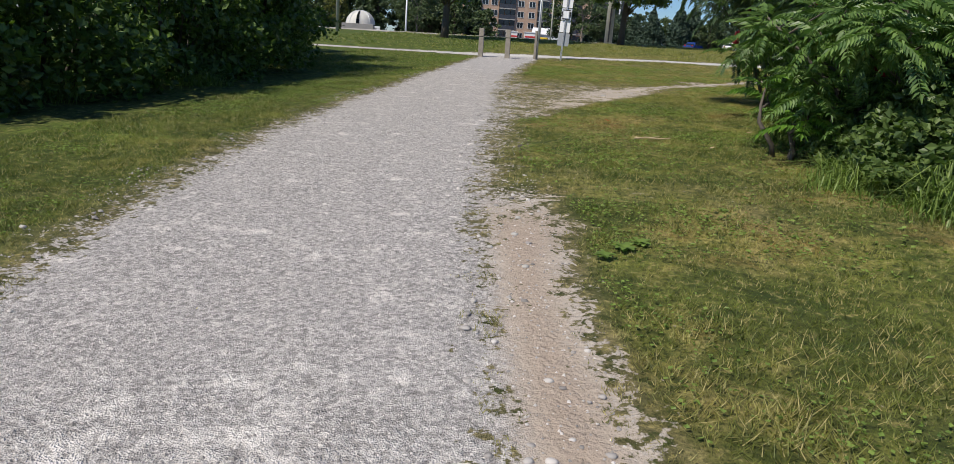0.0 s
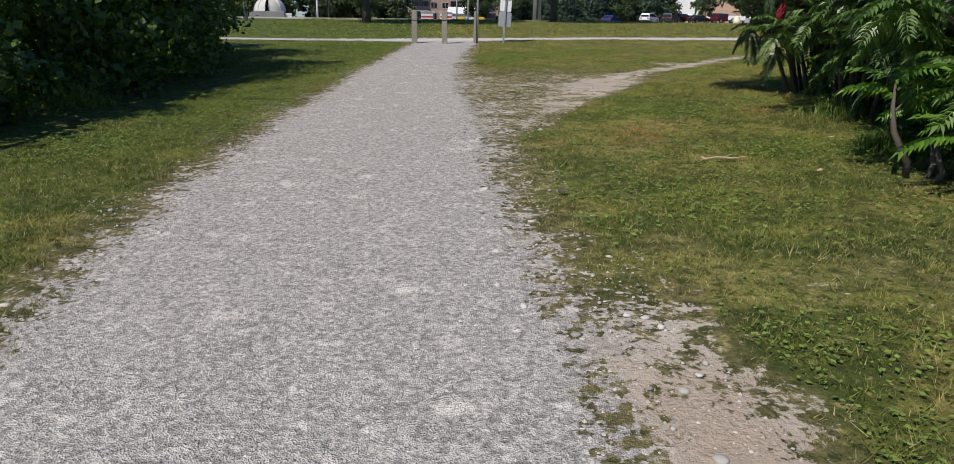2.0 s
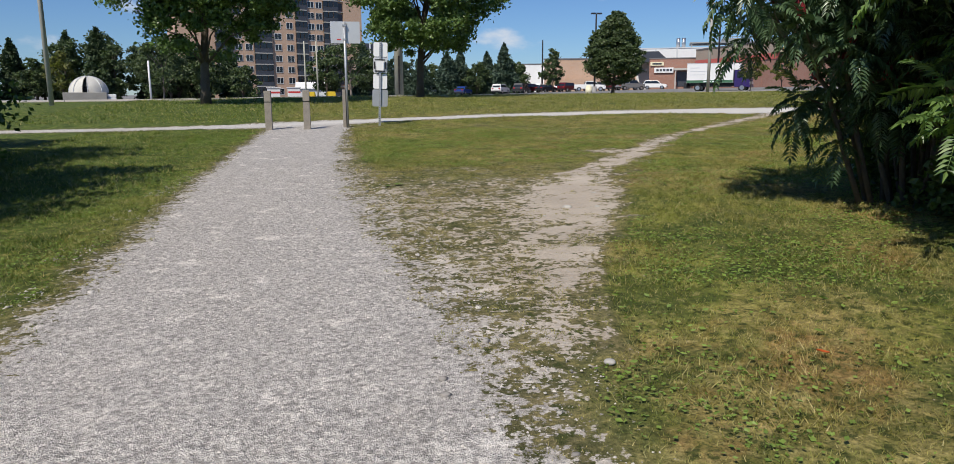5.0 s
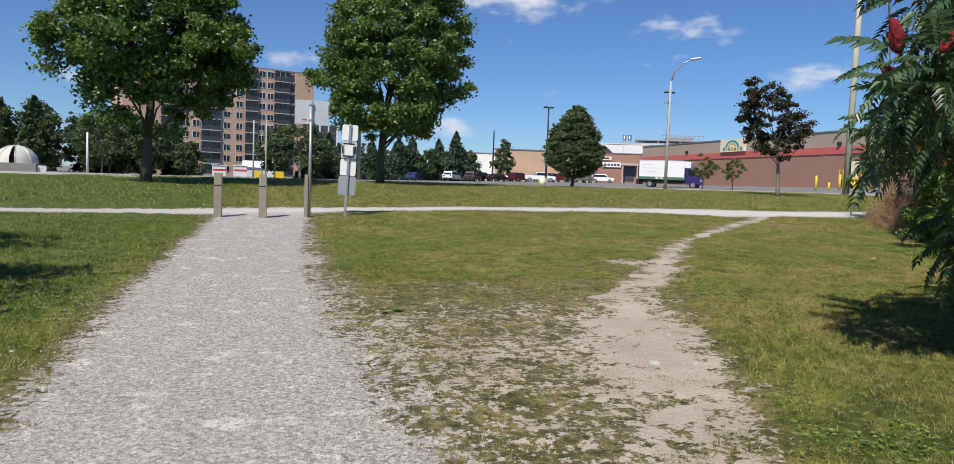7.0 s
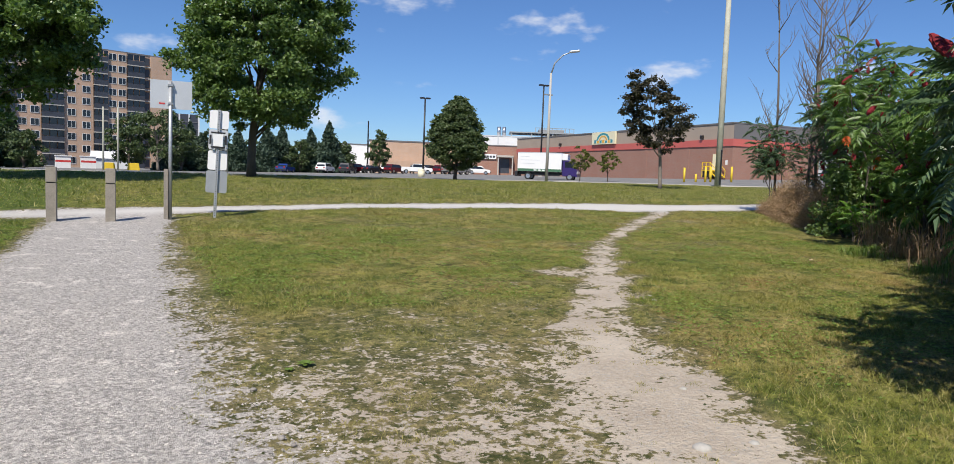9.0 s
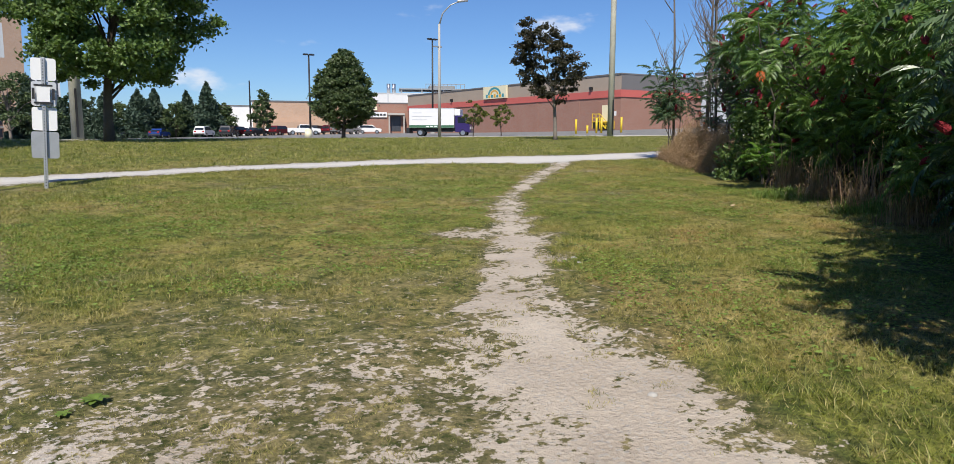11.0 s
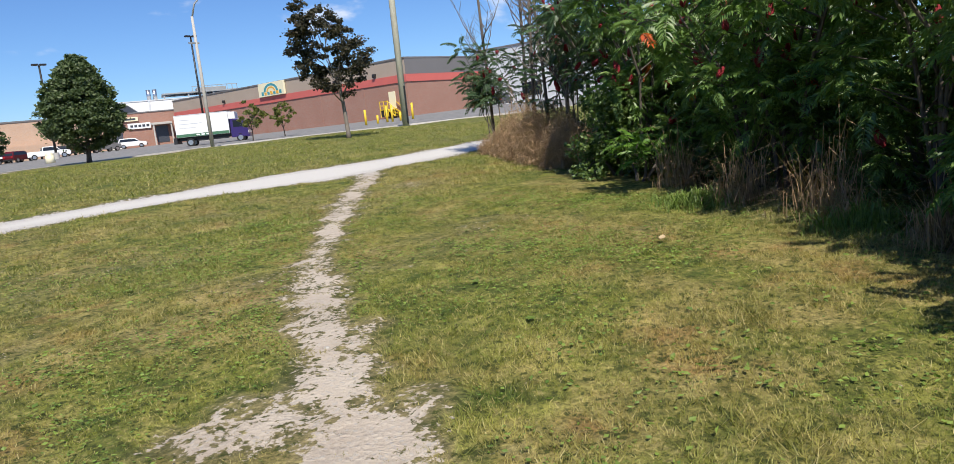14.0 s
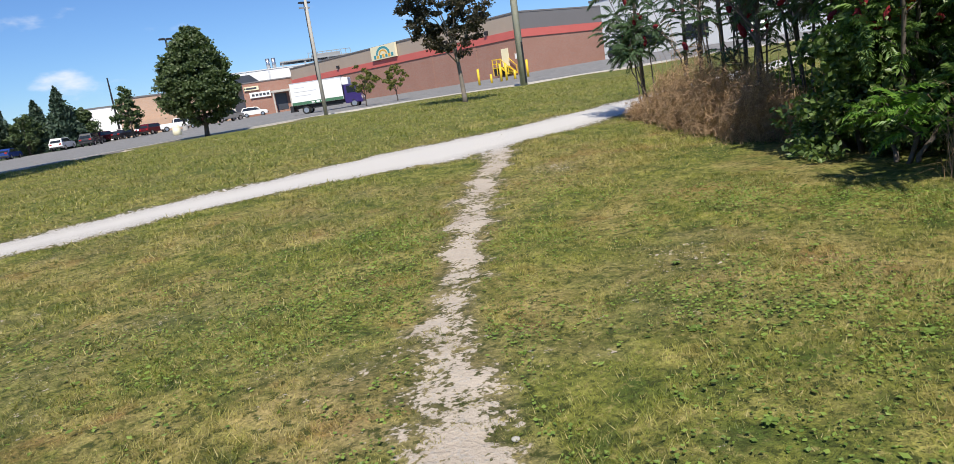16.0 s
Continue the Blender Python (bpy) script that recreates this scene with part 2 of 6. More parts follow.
def lawn_colour(n, l, pos):
    """Green turf with straw-dry patches, by place, its shaded gaps painted dark."""
    big = noise_node(n, l, pos, 0.5, 6, 0.68)
    mid = noise_node(n, l, pos, 3.0, 5, 0.7)
    fleck = noise_node(n, l, pos, 13.0, 4, 0.7)
    green = ramp(n, l, mid, [(0.36, (0.094, 0.144, 0.024)), (0.50, (0.236, 0.250, 0.048)), (0.64, (0.400, 0.390, 0.090))])
    dry = ramp(n, l, mid, [(0.38, (0.270, 0.220, 0.060)), (0.62, (0.62, 0.48, 0.20))])
    fac = ramp(n, l, big, [(0.45, (0, 0, 0)), (0.60, (1, 1, 1))])
    at = n.new("ShaderNodeAttribute")
    at.attribute_name = "bare"
    worn = n.new("ShaderNodeMapRange")
    worn.inputs[1].default_value, worn.inputs[2].default_value, worn.inputs[4].default_value = -0.30, -0.06, 0.9
    l.new(at.outputs["Fac"], worn.inputs[0])
    # the far lawn and the strip by the left thicket stay greener
    sp = n.new("ShaderNodeSeparateXYZ")
    l.new(pos, sp.inputs[0])
    for axis, lo, hi, a, b in ((1, 20.0, 27.0, 1.0, 0.35), (0, -0.6, 0.8, 0.12, 1.0)):
        r = n.new("ShaderNodeMapRange")
        for q, v in zip((1, 2, 3, 4), (lo, hi, a, b)):
            r.inputs[q].default_value = v
        l.new(sp.outputs[axis], r.inputs[0])
        k = n.new("ShaderNodeMath")
        k.operation = "MULTIPLY"
        l.new(fac, k.inputs[0])
        l.new(r.outputs[0], k.inputs[1])
        fac = k.outputs[0]
    rust = ramp(n, l, noise_node(n, l, pos, 1.7, 4, 0.6), [(0.54, (0, 0, 0)), (0.62, (0.8, 0.8, 0.8))])
    dry = mix(n, l, rust, dry, (0.42, 0.235, 0.095))
    thatch = ramp(n, l, mid, [(0.36, (0.125, 0.112, 0.052)), (0.64, (0.345, 0.275, 0.150))])
    col = mix(n, l, fac, green, dry)
    lush = n.new("ShaderNodeMapRange")
    for q, v in zip((1, 2, 3, 4), (0.3, -0.7, 0.0, 0.85)):
        lush.inputs[q].default_value = v
    l.new(sp.outputs[0], lush.inputs[0])
    col = mix(n, l, lush.outputs[0], col, ramp(n, l, mid, [(0.36, (0.040, 0.102, 0.010)), (0.64, (0.150, 0.240, 0.030))]))
    low = n.new("ShaderNodeMapRange")
    for q, v in zip((1, 2, 3, 4), (9.0, 4.5, 0.25, 1.0)):
        low.inputs[q].default_value = v
    l.new(sp.outputs[1], low.inputs[0])
    drift = mix(n, l, 1.0, ramp(n, l, noise_node(n, l, pos, 0.8, 5, 0.62), [(0.48, (0.92, 0.92, 0.92)), (0.64, (0, 0, 0))]), low.outputs[0], "MULTIPLY")
    col = mix(n, l, drift, col, ramp(n, l, mid, [(0.36, (0.037, 0.073, 0.011)), (0.64, (0.152, 0.184, 0.034))]))
    col = mix(n, l, worn.outputs[0], col, thatch)
    col = mix(n, l, ramp(n, l, fleck, [(0.56, (0, 0, 0)), (0.64, (0.6, 0.6, 0.6))]), col, (0.52, 0.43, 0.17))
    # near-black flecks put the shade between tufts into the colour
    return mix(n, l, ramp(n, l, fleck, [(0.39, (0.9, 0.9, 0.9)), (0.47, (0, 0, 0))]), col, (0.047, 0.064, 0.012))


def ground_material():
    m, n, l, b = shader("lawn_and_gravel", 0.92)
    b.inputs["Specular IOR Level"].default_value = 0.25
    pos = n.new("ShaderNodeNewGeometry").outputs["Position"]

    def field(name):
        a = n.new("ShaderNodeAttribute")
        a.attribute_name = name
        return a.outputs["Fac"]

    def mask(value, lo, hi, wob=None, amount=0.0):
        if wob is not None:
            ad = n.new("ShaderNodeMath")
            ad.operation = "MULTIPLY_ADD"
            sh = n.new("ShaderNodeMath")
            sh.operation = "SUBTRACT"
            l.new(wob, sh.inputs[0])
            sh.inputs[1].default_value = 0.5
            l.new(sh.outputs[0], ad.inputs[0])
            ad.inputs[1].default_value = amount
            l.new(value, ad.inputs[2])
            value = ad.outputs[0]
        r = n.new("ShaderNodeMapRange")
        r.inputs[1].default_value, r.inputs[2].default_value = lo, hi
        l.new(value, r.inputs[0])
        return r.outputs[0]

    fine = noise_node(n, l, pos, 34, 4, 0.7)
    soft = noise_node(n, l, pos, 1.3, 5, 0.6)
    # crushed stone: grain by grain
    vor = n.new("ShaderNodeTexVoronoi")
    vor.inputs["Scale"].default_value = 140
    l.new(pos, vor.inputs["Vector"])
    vor2 = n.new("ShaderNodeTexVoronoi")
    vor2.inputs["Scale"].default_value = 62
    l.new(pos, vor2.inputs["Vector"])
    bw = n.new("ShaderNodeSeparateColor")
    l.new(vor.outputs["Color"], bw.inputs[0])
    bw2 = n.new("ShaderNodeSeparateColor")
    l.new(vor2.outputs["Color"], bw2.inputs[0])
    stone = ramp(n, l, bw.outputs[0], [(0.05, (0.23, 0.215, 0.204)), (0.45, (0.445, 0.418, 0.398)), (0.95, (0.73, 0.69, 0.655))])
    stone = mix(n, l, 0.35, stone, ramp(n, l, bw2.outputs[1], [(0.1, (0.16, 0.150, 0.140)), (0.9, (0.78, 0.73, 0.68))]))
    stone = mix(n, l, ramp(n, l, soft, [(0.35, (0, 0, 0)), (0.7, (0.30, 0.30, 0.30))]), stone, (0.54, 0.505, 0.475))
    pale = noise_node(n, l, pos, 3.6, 3, 0.55)
    stone = mix(n, l, ramp(n, l, pale, [(0.60, (0, 0, 0)), (0.70, (0.65, 0.65, 0.65))]), stone, (0.90, 0.84, 0.78))
    scuff = noise_node(n, l, pos, 9.0, 4, 0.6)
    stone = mix(n, l, ramp(n, l, scuff, [(0.58, (0, 0, 0)), (0.68, (0.6, 0.6, 0.6))]), stone, (0.86, 0.81, 0.755))
    lump = noise_node(n, l, pos, 30, 3, 0.6)
    # shade in the pits between stones, painted dark where the lump noise is low
    stone = mix(n, l, ramp(n, l, lump, [(0.36, (0.75, 0.75, 0.75)), (0.50, (0, 0, 0))]), stone, (0.23, 0.213, 0.20))
    stone = mix(n, l, ramp(n, l, lump, [(0.56, (0, 0, 0)), (0.68, (0.5, 0.5, 0.5))]), stone, (0.74, 0.70, 0.655))
    earth = ramp(n, l, soft, [(0.3, (0.40, 0.335, 0.270)), (0.7, (0.57, 0.495, 0.41))])
    earth = mix(n, l, ramp(n, l, fine, [(0.45, (0, 0, 0)), (0.75, (0.5, 0.5, 0.5))]), earth, (0.66, 0.59, 0.50))
    earth = mix(n, l, ramp(n, l, bw2.outputs[0], [(0.86, (0, 0, 0)), (0.9, (0.55, 0.55, 0.55))]), earth, (0.42, 0.40, 0.37))
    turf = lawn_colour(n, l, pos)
    # shade down between the blades, painted into the turf
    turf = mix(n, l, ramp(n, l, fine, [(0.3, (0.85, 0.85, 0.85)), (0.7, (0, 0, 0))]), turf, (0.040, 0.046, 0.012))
    tar = ramp(n, l, soft, [(0.3, (0.17, 0.17, 0.17)), (0.7, (0.27, 0.265, 0.26))])
    stone = mix(n, l, mask(field("dust"), 0.0, 0.9), stone, (0.66, 0.635, 0.60))
    stony = mask(field("gravel"), -0.62, 0.05, fine, 0.9)
    ground = mix(n, l, stony, earth, stone)
    loam = ramp(n, l, fine, [(0.3, (0.36, 0.285, 0.220)), (0.7, (0.50, 0.405, 0.325))])
    ground = mix(n, l, mask(field("soil"), -0.02, 0.20, fine, 0.35), ground, loam)
    tuft = mix(n, l, 0.5, noise_node(n, l, pos, 10, 3, 0.6), noise_node(n, l, pos, 27, 3, 0.65))
    col = mix(n, l, mask(field("bare"), -0.04, 0.04, tuft, 1.7), turf, ground)
    col = mix(n, l, mask(field("lot"), 0.0, 0.3), col, tar)
    l.new(col, b.inputs["Base Color"])
    bp = n.new("ShaderNodeBump")
    bp.inputs["Strength"].default_value, bp.inputs["Distance"].default_value = 1.0, 0.02
    l.new(mix(n, l, stony, fine, mix(n, l, 0.65, vor.outputs["Distance"], lump)), bp.inputs["Height"])
    bp2 = n.new("ShaderNodeBump")
    bp2.inputs["Strength"].default_value, bp2.inputs["Distance"].default_value = 0.6, 0.03
    l.new(noise_node(n, l, pos, 9, 4, 0.6), bp2.inputs["Height"])
    l.new(bp.outputs[0], bp2.inputs["Normal"])
    l.new(bp2.outputs[0], b.inputs["Normal"])
    return m


def blade_material():
    m, n, l, b = shader("grass_blades", 0.55)
    geo = n.new("ShaderNodeNewGeometry")
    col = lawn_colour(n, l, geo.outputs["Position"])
    col = mix(n, l, ramp(n, l, geo.outputs["Random Per Island"], [(0.0, (0.0, 0.0, 0.0)), (1.0, (0.4, 0.4, 0.4))]), col, (0.34, 0.38, 0.07))
    col = mix(n, l, ramp(n, l, geo.outputs["Random Per Island"], [(0.84, (0, 0, 0)), (0.87, (0.75, 0.75, 0.75))]), col, (0.56, 0.46, 0.22))
    l.new(col, b.inputs["Base Color"])
    tr = n.new("ShaderNodeBsdfTranslucent")
    l.new(mix(n, l, 1.0, col, (1.0, 1.15, 0.5), "MULTIPLY"), tr.inputs[0])
    ms = n.new("ShaderNodeMixShader")
    ms.inputs[0].default_value = 0.3
    l.new(b.outputs[0], ms.inputs[1])
    l.new(tr.outputs[0], ms.inputs[2])
    l.new(ms.outputs[0], n["Material Output"].inputs[0])
    return m


M_GROUND, M_BLADE = ground_material(), blade_material()
M_WOOD = surf("grey_timber", (0.30, 0.27, 0.23), 0.85, 0.35, 45, 6, 0.5)
M_GALV = surf("galvanised_steel", (0.42, 0.44, 0.46), 0.5, 0.15, 80, 5, 0.05, 0.6)
M_SIGNBACK = surf("sign_back", (0.62, 0.64, 0.66), 0.45, 0.08, 50, 2, 0.02, 0.35)
M_SIGNWHITE = surf("sign_white", (0.78, 0.79, 0.80), 0.4, 0.05, 50, 3, 0.02)
M_BLACK = surf("black_plastic", (0.02, 0.02, 0.022), 0.5, 0.2, 60, 6, 0.05)
M_REDINK = surf("red_ink", (0.55, 0.05, 0.05), 0.5, 0.1)
M_CONC = surf("concrete", (0.45, 0.43, 0.40), 0.85, 0.2, 40, 2, 0.25)
M_POLEWOOD = surf("treated_pole", (0.46, 0.45, 0.37), 0.85, 0.3, 30, 2, 0.5)
M_BARK = surf("bark", (0.10, 0.082, 0.065), 0.9, 0.4, 22, 3, 0.9, depth=0.02)
M_BARKPALE = surf("bark_pale", (0.22, 0.19, 0.16), 0.85, 0.35, 25, 4, 0.7, depth=0.01)
M_TWIG = surf("dead_twigs", (0.15, 0.125, 0.105), 0.9, 0.35, 30, 4, 0.3)
M_MAPLE = leafy("maple_leaves", (0.042, 0.090, 0.029), (0.178, 0.262, 0.078), 0.36, 0.26, scale=0.6)
M_LINDEN = leafy("linden_leaves", (0.026, 0.054, 0.020), (0.105, 0.145, 0.054), 0.5, 0.22)
M_PURPLE = leafy("purple_leaves", (0.017, 0.019, 0.014), (0.066, 0.060, 0.031), 0.5, 0.2, (0.09, 0.05, 0.03))
M_SUMAC = leafy("sumac_leaves", (0.034, 0.076, 0.040), (0.118, 0.185, 0.092), 0.32, 0.24)
M_SUMACBARK = surf("sumac_bark", (0.125, 0.105, 0.088), 0.85, 0.4, 25, 4, 0.7, depth=0.01)
# lighter copy of the sumac leaves for sunlit clumps, sunlight put into the colour
M_SUMACLIT = leafy("sunlit_sumac_leaves", (0.058, 0.128, 0.036), (0.195, 0.300, 0.084), 0.40, 0.34)
M_SAPLING = leafy("young_sumac_leaves", (0.060, 0.150, 0.024), (0.180, 0.330, 0.052), 0.42, 0.35)
M_THICKET = leafy("thicket_leaves", (0.032, 0.074, 0.016), (0.128, 0.205, 0.038), 0.45, 0.30)
M_UNDER = leafy("undergrowth_leaves", (0.034, 0.074, 0.022), (0.155, 0.225, 0.062), 0.45, 0.32)
M_CLOVER = leafy("clover_leaves", (0.095, 0.170, 0.030), (0.255, 0.350, 0.070), 0.55, 0.30)
M_SPRUCE = leafy("spruce_needles", (0.018, 0.042, 0.024), (0.060, 0.099, 0.063), 0.6, 0.1)
M_PINE = leafy("pine_needles", (0.015, 0.036, 0.015), (0.057, 0.090, 0.033), 0.6, 0.1)
M_YOUNG = leafy("thin_leaves", (0.06, 0.09, 0.02), (0.20, 0.20, 0.05), 0.5, 0.35)
M_REDLEAF = leafy("red_leaves", (0.45, 0.05, 0.02), (0.75, 0.16, 0.04), 0.45, 0.35)
M_FRUIT = surf("sumac_fruit", (0.26, 0.014, 0.024), 0.8, 0.4, 90, 12, 0.8, depth=0.01)
M_STRAW = leafy("dry_stalks", (0.160, 0.092, 0.055), (0.540, 0.365, 0.230), 0.8, 0.25)
M_WEED = leafy("weed_leaves", (0.095, 0.160, 0.036), (0.260, 0.345, 0.085), 0.5, 0.35)
M_WHITE = surf("white_paint", (0.78, 0.78, 0.78), 0.5, 0.06, 40, 1.5, 0.03)
M_PURPLEPAINT = surf("purple_paint", (0.035, 0.02, 0.12), 0.3, 0.1, 40, 2, 0.0)
M_GLASS = surf("dark_glass", (0.02, 0.026, 0.035), 0.08, 0.2, 10, 1, 0.0)
M_RUBBER = surf("tyre_rubber", (0.02, 0.02, 0.02), 0.8, 0.2)
M_CHROME = surf("bright_metal", (0.55, 0.56, 0.58), 0.3, 0.1, 40, 4, 0.0, 0.9)
M_YELLOW = surf("yellow_paint", (0.72, 0.50, 0.03), 0.5, 0.15, 30, 3, 0.05)
M_RED = surf("red_band_paint", (0.55, 0.13, 0.11), 0.6, 0.1, 20, 0.6, 0.05)
M_TAN = surf("tan_cladding", (0.38, 0.31, 0.25), 0.8, 0.12, 20, 0.4, 0.1)
M_GREYBAND = surf("grey_cladding", (0.16, 0.155, 0.16), 0.8, 0.1, 20, 0.4, 0.1)
M_DOME = surf("dome_fabric", (0.62, 0.60, 0.55), 0.7, 0.15, 20, 1.5, 0.1)
M_ROOFGREY = surf("roof_metal", (0.30, 0.31, 0.32), 0.6, 0.15, 20, 1, 0.1, 0.3)


# ---- the ground, one sheet to the horizon ----
def spaced(a, b, step, far_lo, far_hi, grow=1.22):
    mid = list(np.arange(a, b + 1e-6, step))
    lo, hi, s = [], [], step
    v = a
    while v > far_lo:
        s = min(s * grow, 120)
        v -= s
        lo.append(v)
    s, v = step, b
    while v < far_hi:
        s = min(s * grow, 120)
        v += s
        hi.append(v)
    return np.array(lo[::-1] + mid + hi)


def build_ground():
    xs, ys = spaced(-3.0, 16.0, 0.085, -1500, 1500), spaced(-6.5, 25.5, 0.085, -300, 2500)
    gx, gy = np.meshgrid(xs, ys)
    x, y = gx.ravel(), gy.ravel()
    b, g, p = bare(x, y), np.maximum(gravel_in(x, y), cross_in(x, y)), lot_in(x, y)
    g = g - 0.5 * np.clip((soil_in(x, y) - 0.04) / 0.12, 0, 1)
    z = height(x, y) + lift(x, y) * (b < 0) + (lattice(x + 5, y, 0.21) - 0.5) * 0.012
    z = z - 0.10 * np.clip(p * 4, 0, 1)
    nx, ny = len(xs), len(ys)
    i = (np.arange(ny - 1)[:, None] * nx + np.arange(nx - 1)[None, :]).ravel()
    me = mesh_data("ground", np.stack([x, y, z], 1), np.stack([i, i + 1, i + nx + 1, i + nx], 1), True)
    for name, v in (("bare", b), ("gravel", g), ("lot", p), ("soil", np.clip(soil_in(x, y), -1, 1)), ("dust", np.clip(cross_in(x, y) + 0.3, 0, 1) * np.clip((y - 19) / 3, 0, 1))):
        a = me.attributes.new(name, "FLOAT", "POINT")
        a.data.foreach_set("value", v.astype(np.float32))
    me.materials.append(M_GROUND)
    tagged(new("ground", me), "mown summer lawn with gravel paths and worn earth", "ground", kind="structure")


build_ground()


# ---- leaves and trees ----
def unit(v):
    return v / np.maximum(np.linalg.norm(v, axis=1, keepdims=True), 1e-9)


def leaf_cloud(rs, centres, size, droop=0.3, long=1.5):
    """One folded, pointed leaf of two faces at each centre."""
    n = len(centres)
    ax = unit(rs.normal(size=(n, 3)) * (1, 1, 0.7) - (0, 0, droop))
    nb = unit(np.cross(ax, rs.normal(size=(n, 3))))
    up = np.cross(ax, nb)
    s = size * rs.uniform(0.65, 1.3, (n, 1))
    a, tip = centres - ax * s * long / 2, centres + ax * s * long / 2
    w1, w2 = centres + nb * s * 0.5 + up * s * 0.14, centres - nb * s * 0.5 + up * s * 0.14
    v = np.stack([a, w1, tip, w2], 1).reshape(-1, 3)
    k = np.arange(n)[:, None] * 4
    return v, np.concatenate([k + (0, 1, 2), k + (0, 2, 3)], 1).reshape(-1, 3)


def crown_points(rs, n, clumps, radius):
    pick = rs.randint(0, len(clumps), n)
    off = unit(rs.normal(size=(n, 3))) * (rs.uniform(0.15, 1, (n, 1)) ** 0.5) * (1, 1, 0.75)
    return clumps[pick] + off * radius[pick][:, None]


def broad_tree(name, x, y, label, tall, clear, wide, mat, bark, seed, leaves=16000, leaf=0.16, trunk=0.22, clumps=150, lean=(0, 0), egg=0.45, gaps=0.0, spread=0.85, group="", rough=0.16, taper=0.6, boughs=16, spray=None):
    """A tapered trunk, boughs that push out of the outline, and leaves in flat sprays round their ends."""
    rs = np.random.RandomState(seed)
    t = thing(name, x, y, label, "tree", group=group)
    bm = bmesh.new()
    us = (0, 0.08, 0.2, 0.35, 0.55, 0.75, 1)
    axis = [Vector((lean[0] * u * u + 0.08 * math.sin(5 * u + seed), lean[1] * u * u + 0.08 * math.cos(4 * u), -0.1 + u * tall * 0.82)) for u in us]
    tube(bm, axis, [trunk * f for f in (1.35, 1.05, 0.9, 0.8, 0.5, 0.25, 0.08)], 10)
    lobes = unit(rs.normal(size=(int(boughs * 2.2), 3)) * (1, 1, 0.8))
    pts = []
    while len(pts) < clumps:
        d = rs.normal(size=3)
        d /= np.linalg.norm(d)
        r = rs.uniform(0.12, 1.0) ** 0.42
        u = (d[2] * r + 1) / 2
        prof = (u / egg) ** 0.55 if u < egg else ((1 - u) / (1 - egg)) ** taper
        ang = math.atan2(d[1], d[0])
        push = float(np.max(lobes @ d)) ** 10
        bump = 1 - rough * 1.5 + rough * 3.0 * push
        if gaps and push < 0.55 and rs.rand() < gaps:
            continue
        pts.append((math.cos(ang) * wide * prof * bump * r + lean[0] * u, math.sin(ang) * wide * prof * bump * r + lean[1] * u, clear + (u + (bump - 1) * 0.12 * d[2]) * (tall - clear)))
    pts = np.array(pts)
    for k in range(boughs):
        p = Vector(pts[rs.randint(len(pts))]) * 0.94
        f = min(0.9, max(clear * 0.85, p.z - wide * 0.7) / (tall * 0.82))
        w = f * 0.999
        base = next(axis[q].lerp(axis[q + 1], (w - us[q]) / (us[q + 1] - us[q])) for q in range(6) if us[q] <= w <= us[q + 1])
        mid = base.lerp(p, 0.55) + Vector((0, 0, 0.12 * wide))
        part("branch", tube(bmesh.new(), [base, mid, p], [trunk * 0.33 * (1.2 - f), trunk * 0.2, 0.015], 6), bark, t, smooth=True)
    part("trunk", bm, bark, t, smooth=True)
    rad = rs.uniform(0.45, 1.1, len(pts)) * (wide * 0.27 * spread if spray is None else spray)
    pick = rs.randint(0, len(pts), leaves)
    off = rs.normal(size=(leaves, 3)) * (0.55, 0.55, 0.34)
    c = pts[pick] + off * rad[pick][:, None]
    c[:, 2] -= 0.18 * np.hypot(off[:, 0], off[:, 1]) * rad[pick]
    v, f = leaf_cloud(rs, c, leaf)
    part("crown", mesh_data("crown", v, f), mat, t)
    return t


def spruce(name, x, y, label, tall, wide, mat, seed, group="", leaves=3500):
    rs = np.random.RandomState(seed)
    t = thing(name, x, y, label, "tree", group=group)
    part("trunk", tube(bmesh.new(), [(0, 0, -0.1), (0, 0, tall * 0.97)], [tall * 0.022, 0.02], 7), M_BARK, t)
    u = rs.uniform(0.05, 1, leaves) ** 1.25
    skew = rs.uniform(0, 6.28, 3)
    tier = np.round(u * 14) / 14 + rs.normal(0, 0.014, leaves)
    a = rs.randint(0, 11, leaves) * (2 * math.pi / 11) + np.round(u * 14) * 1.9 + rs.normal(0, 0.17, leaves)
    r = wide * np.maximum(1 - tier, 0.01) ** 0.65 * rs.uniform(0.1, 1, leaves) ** 0.6 * (1 + 0.28 * np.sin(a * 2 + skew[0] + 6 * u) + 0.2 * np.sin(19 * u + skew[1] + a))
    c = np.stack([np.cos(a) * r, np.sin(a) * r, tall * (0.05 + 0.95 * tier) - r * 0.3 + rs.normal(0, tall * 0.02, leaves)], 1)
    v, f = leaf_cloud(rs, c, tall * 0.042, 0.5, 2.2)
    part("crown", mesh_data("crown", v, f), mat, t)
    return t


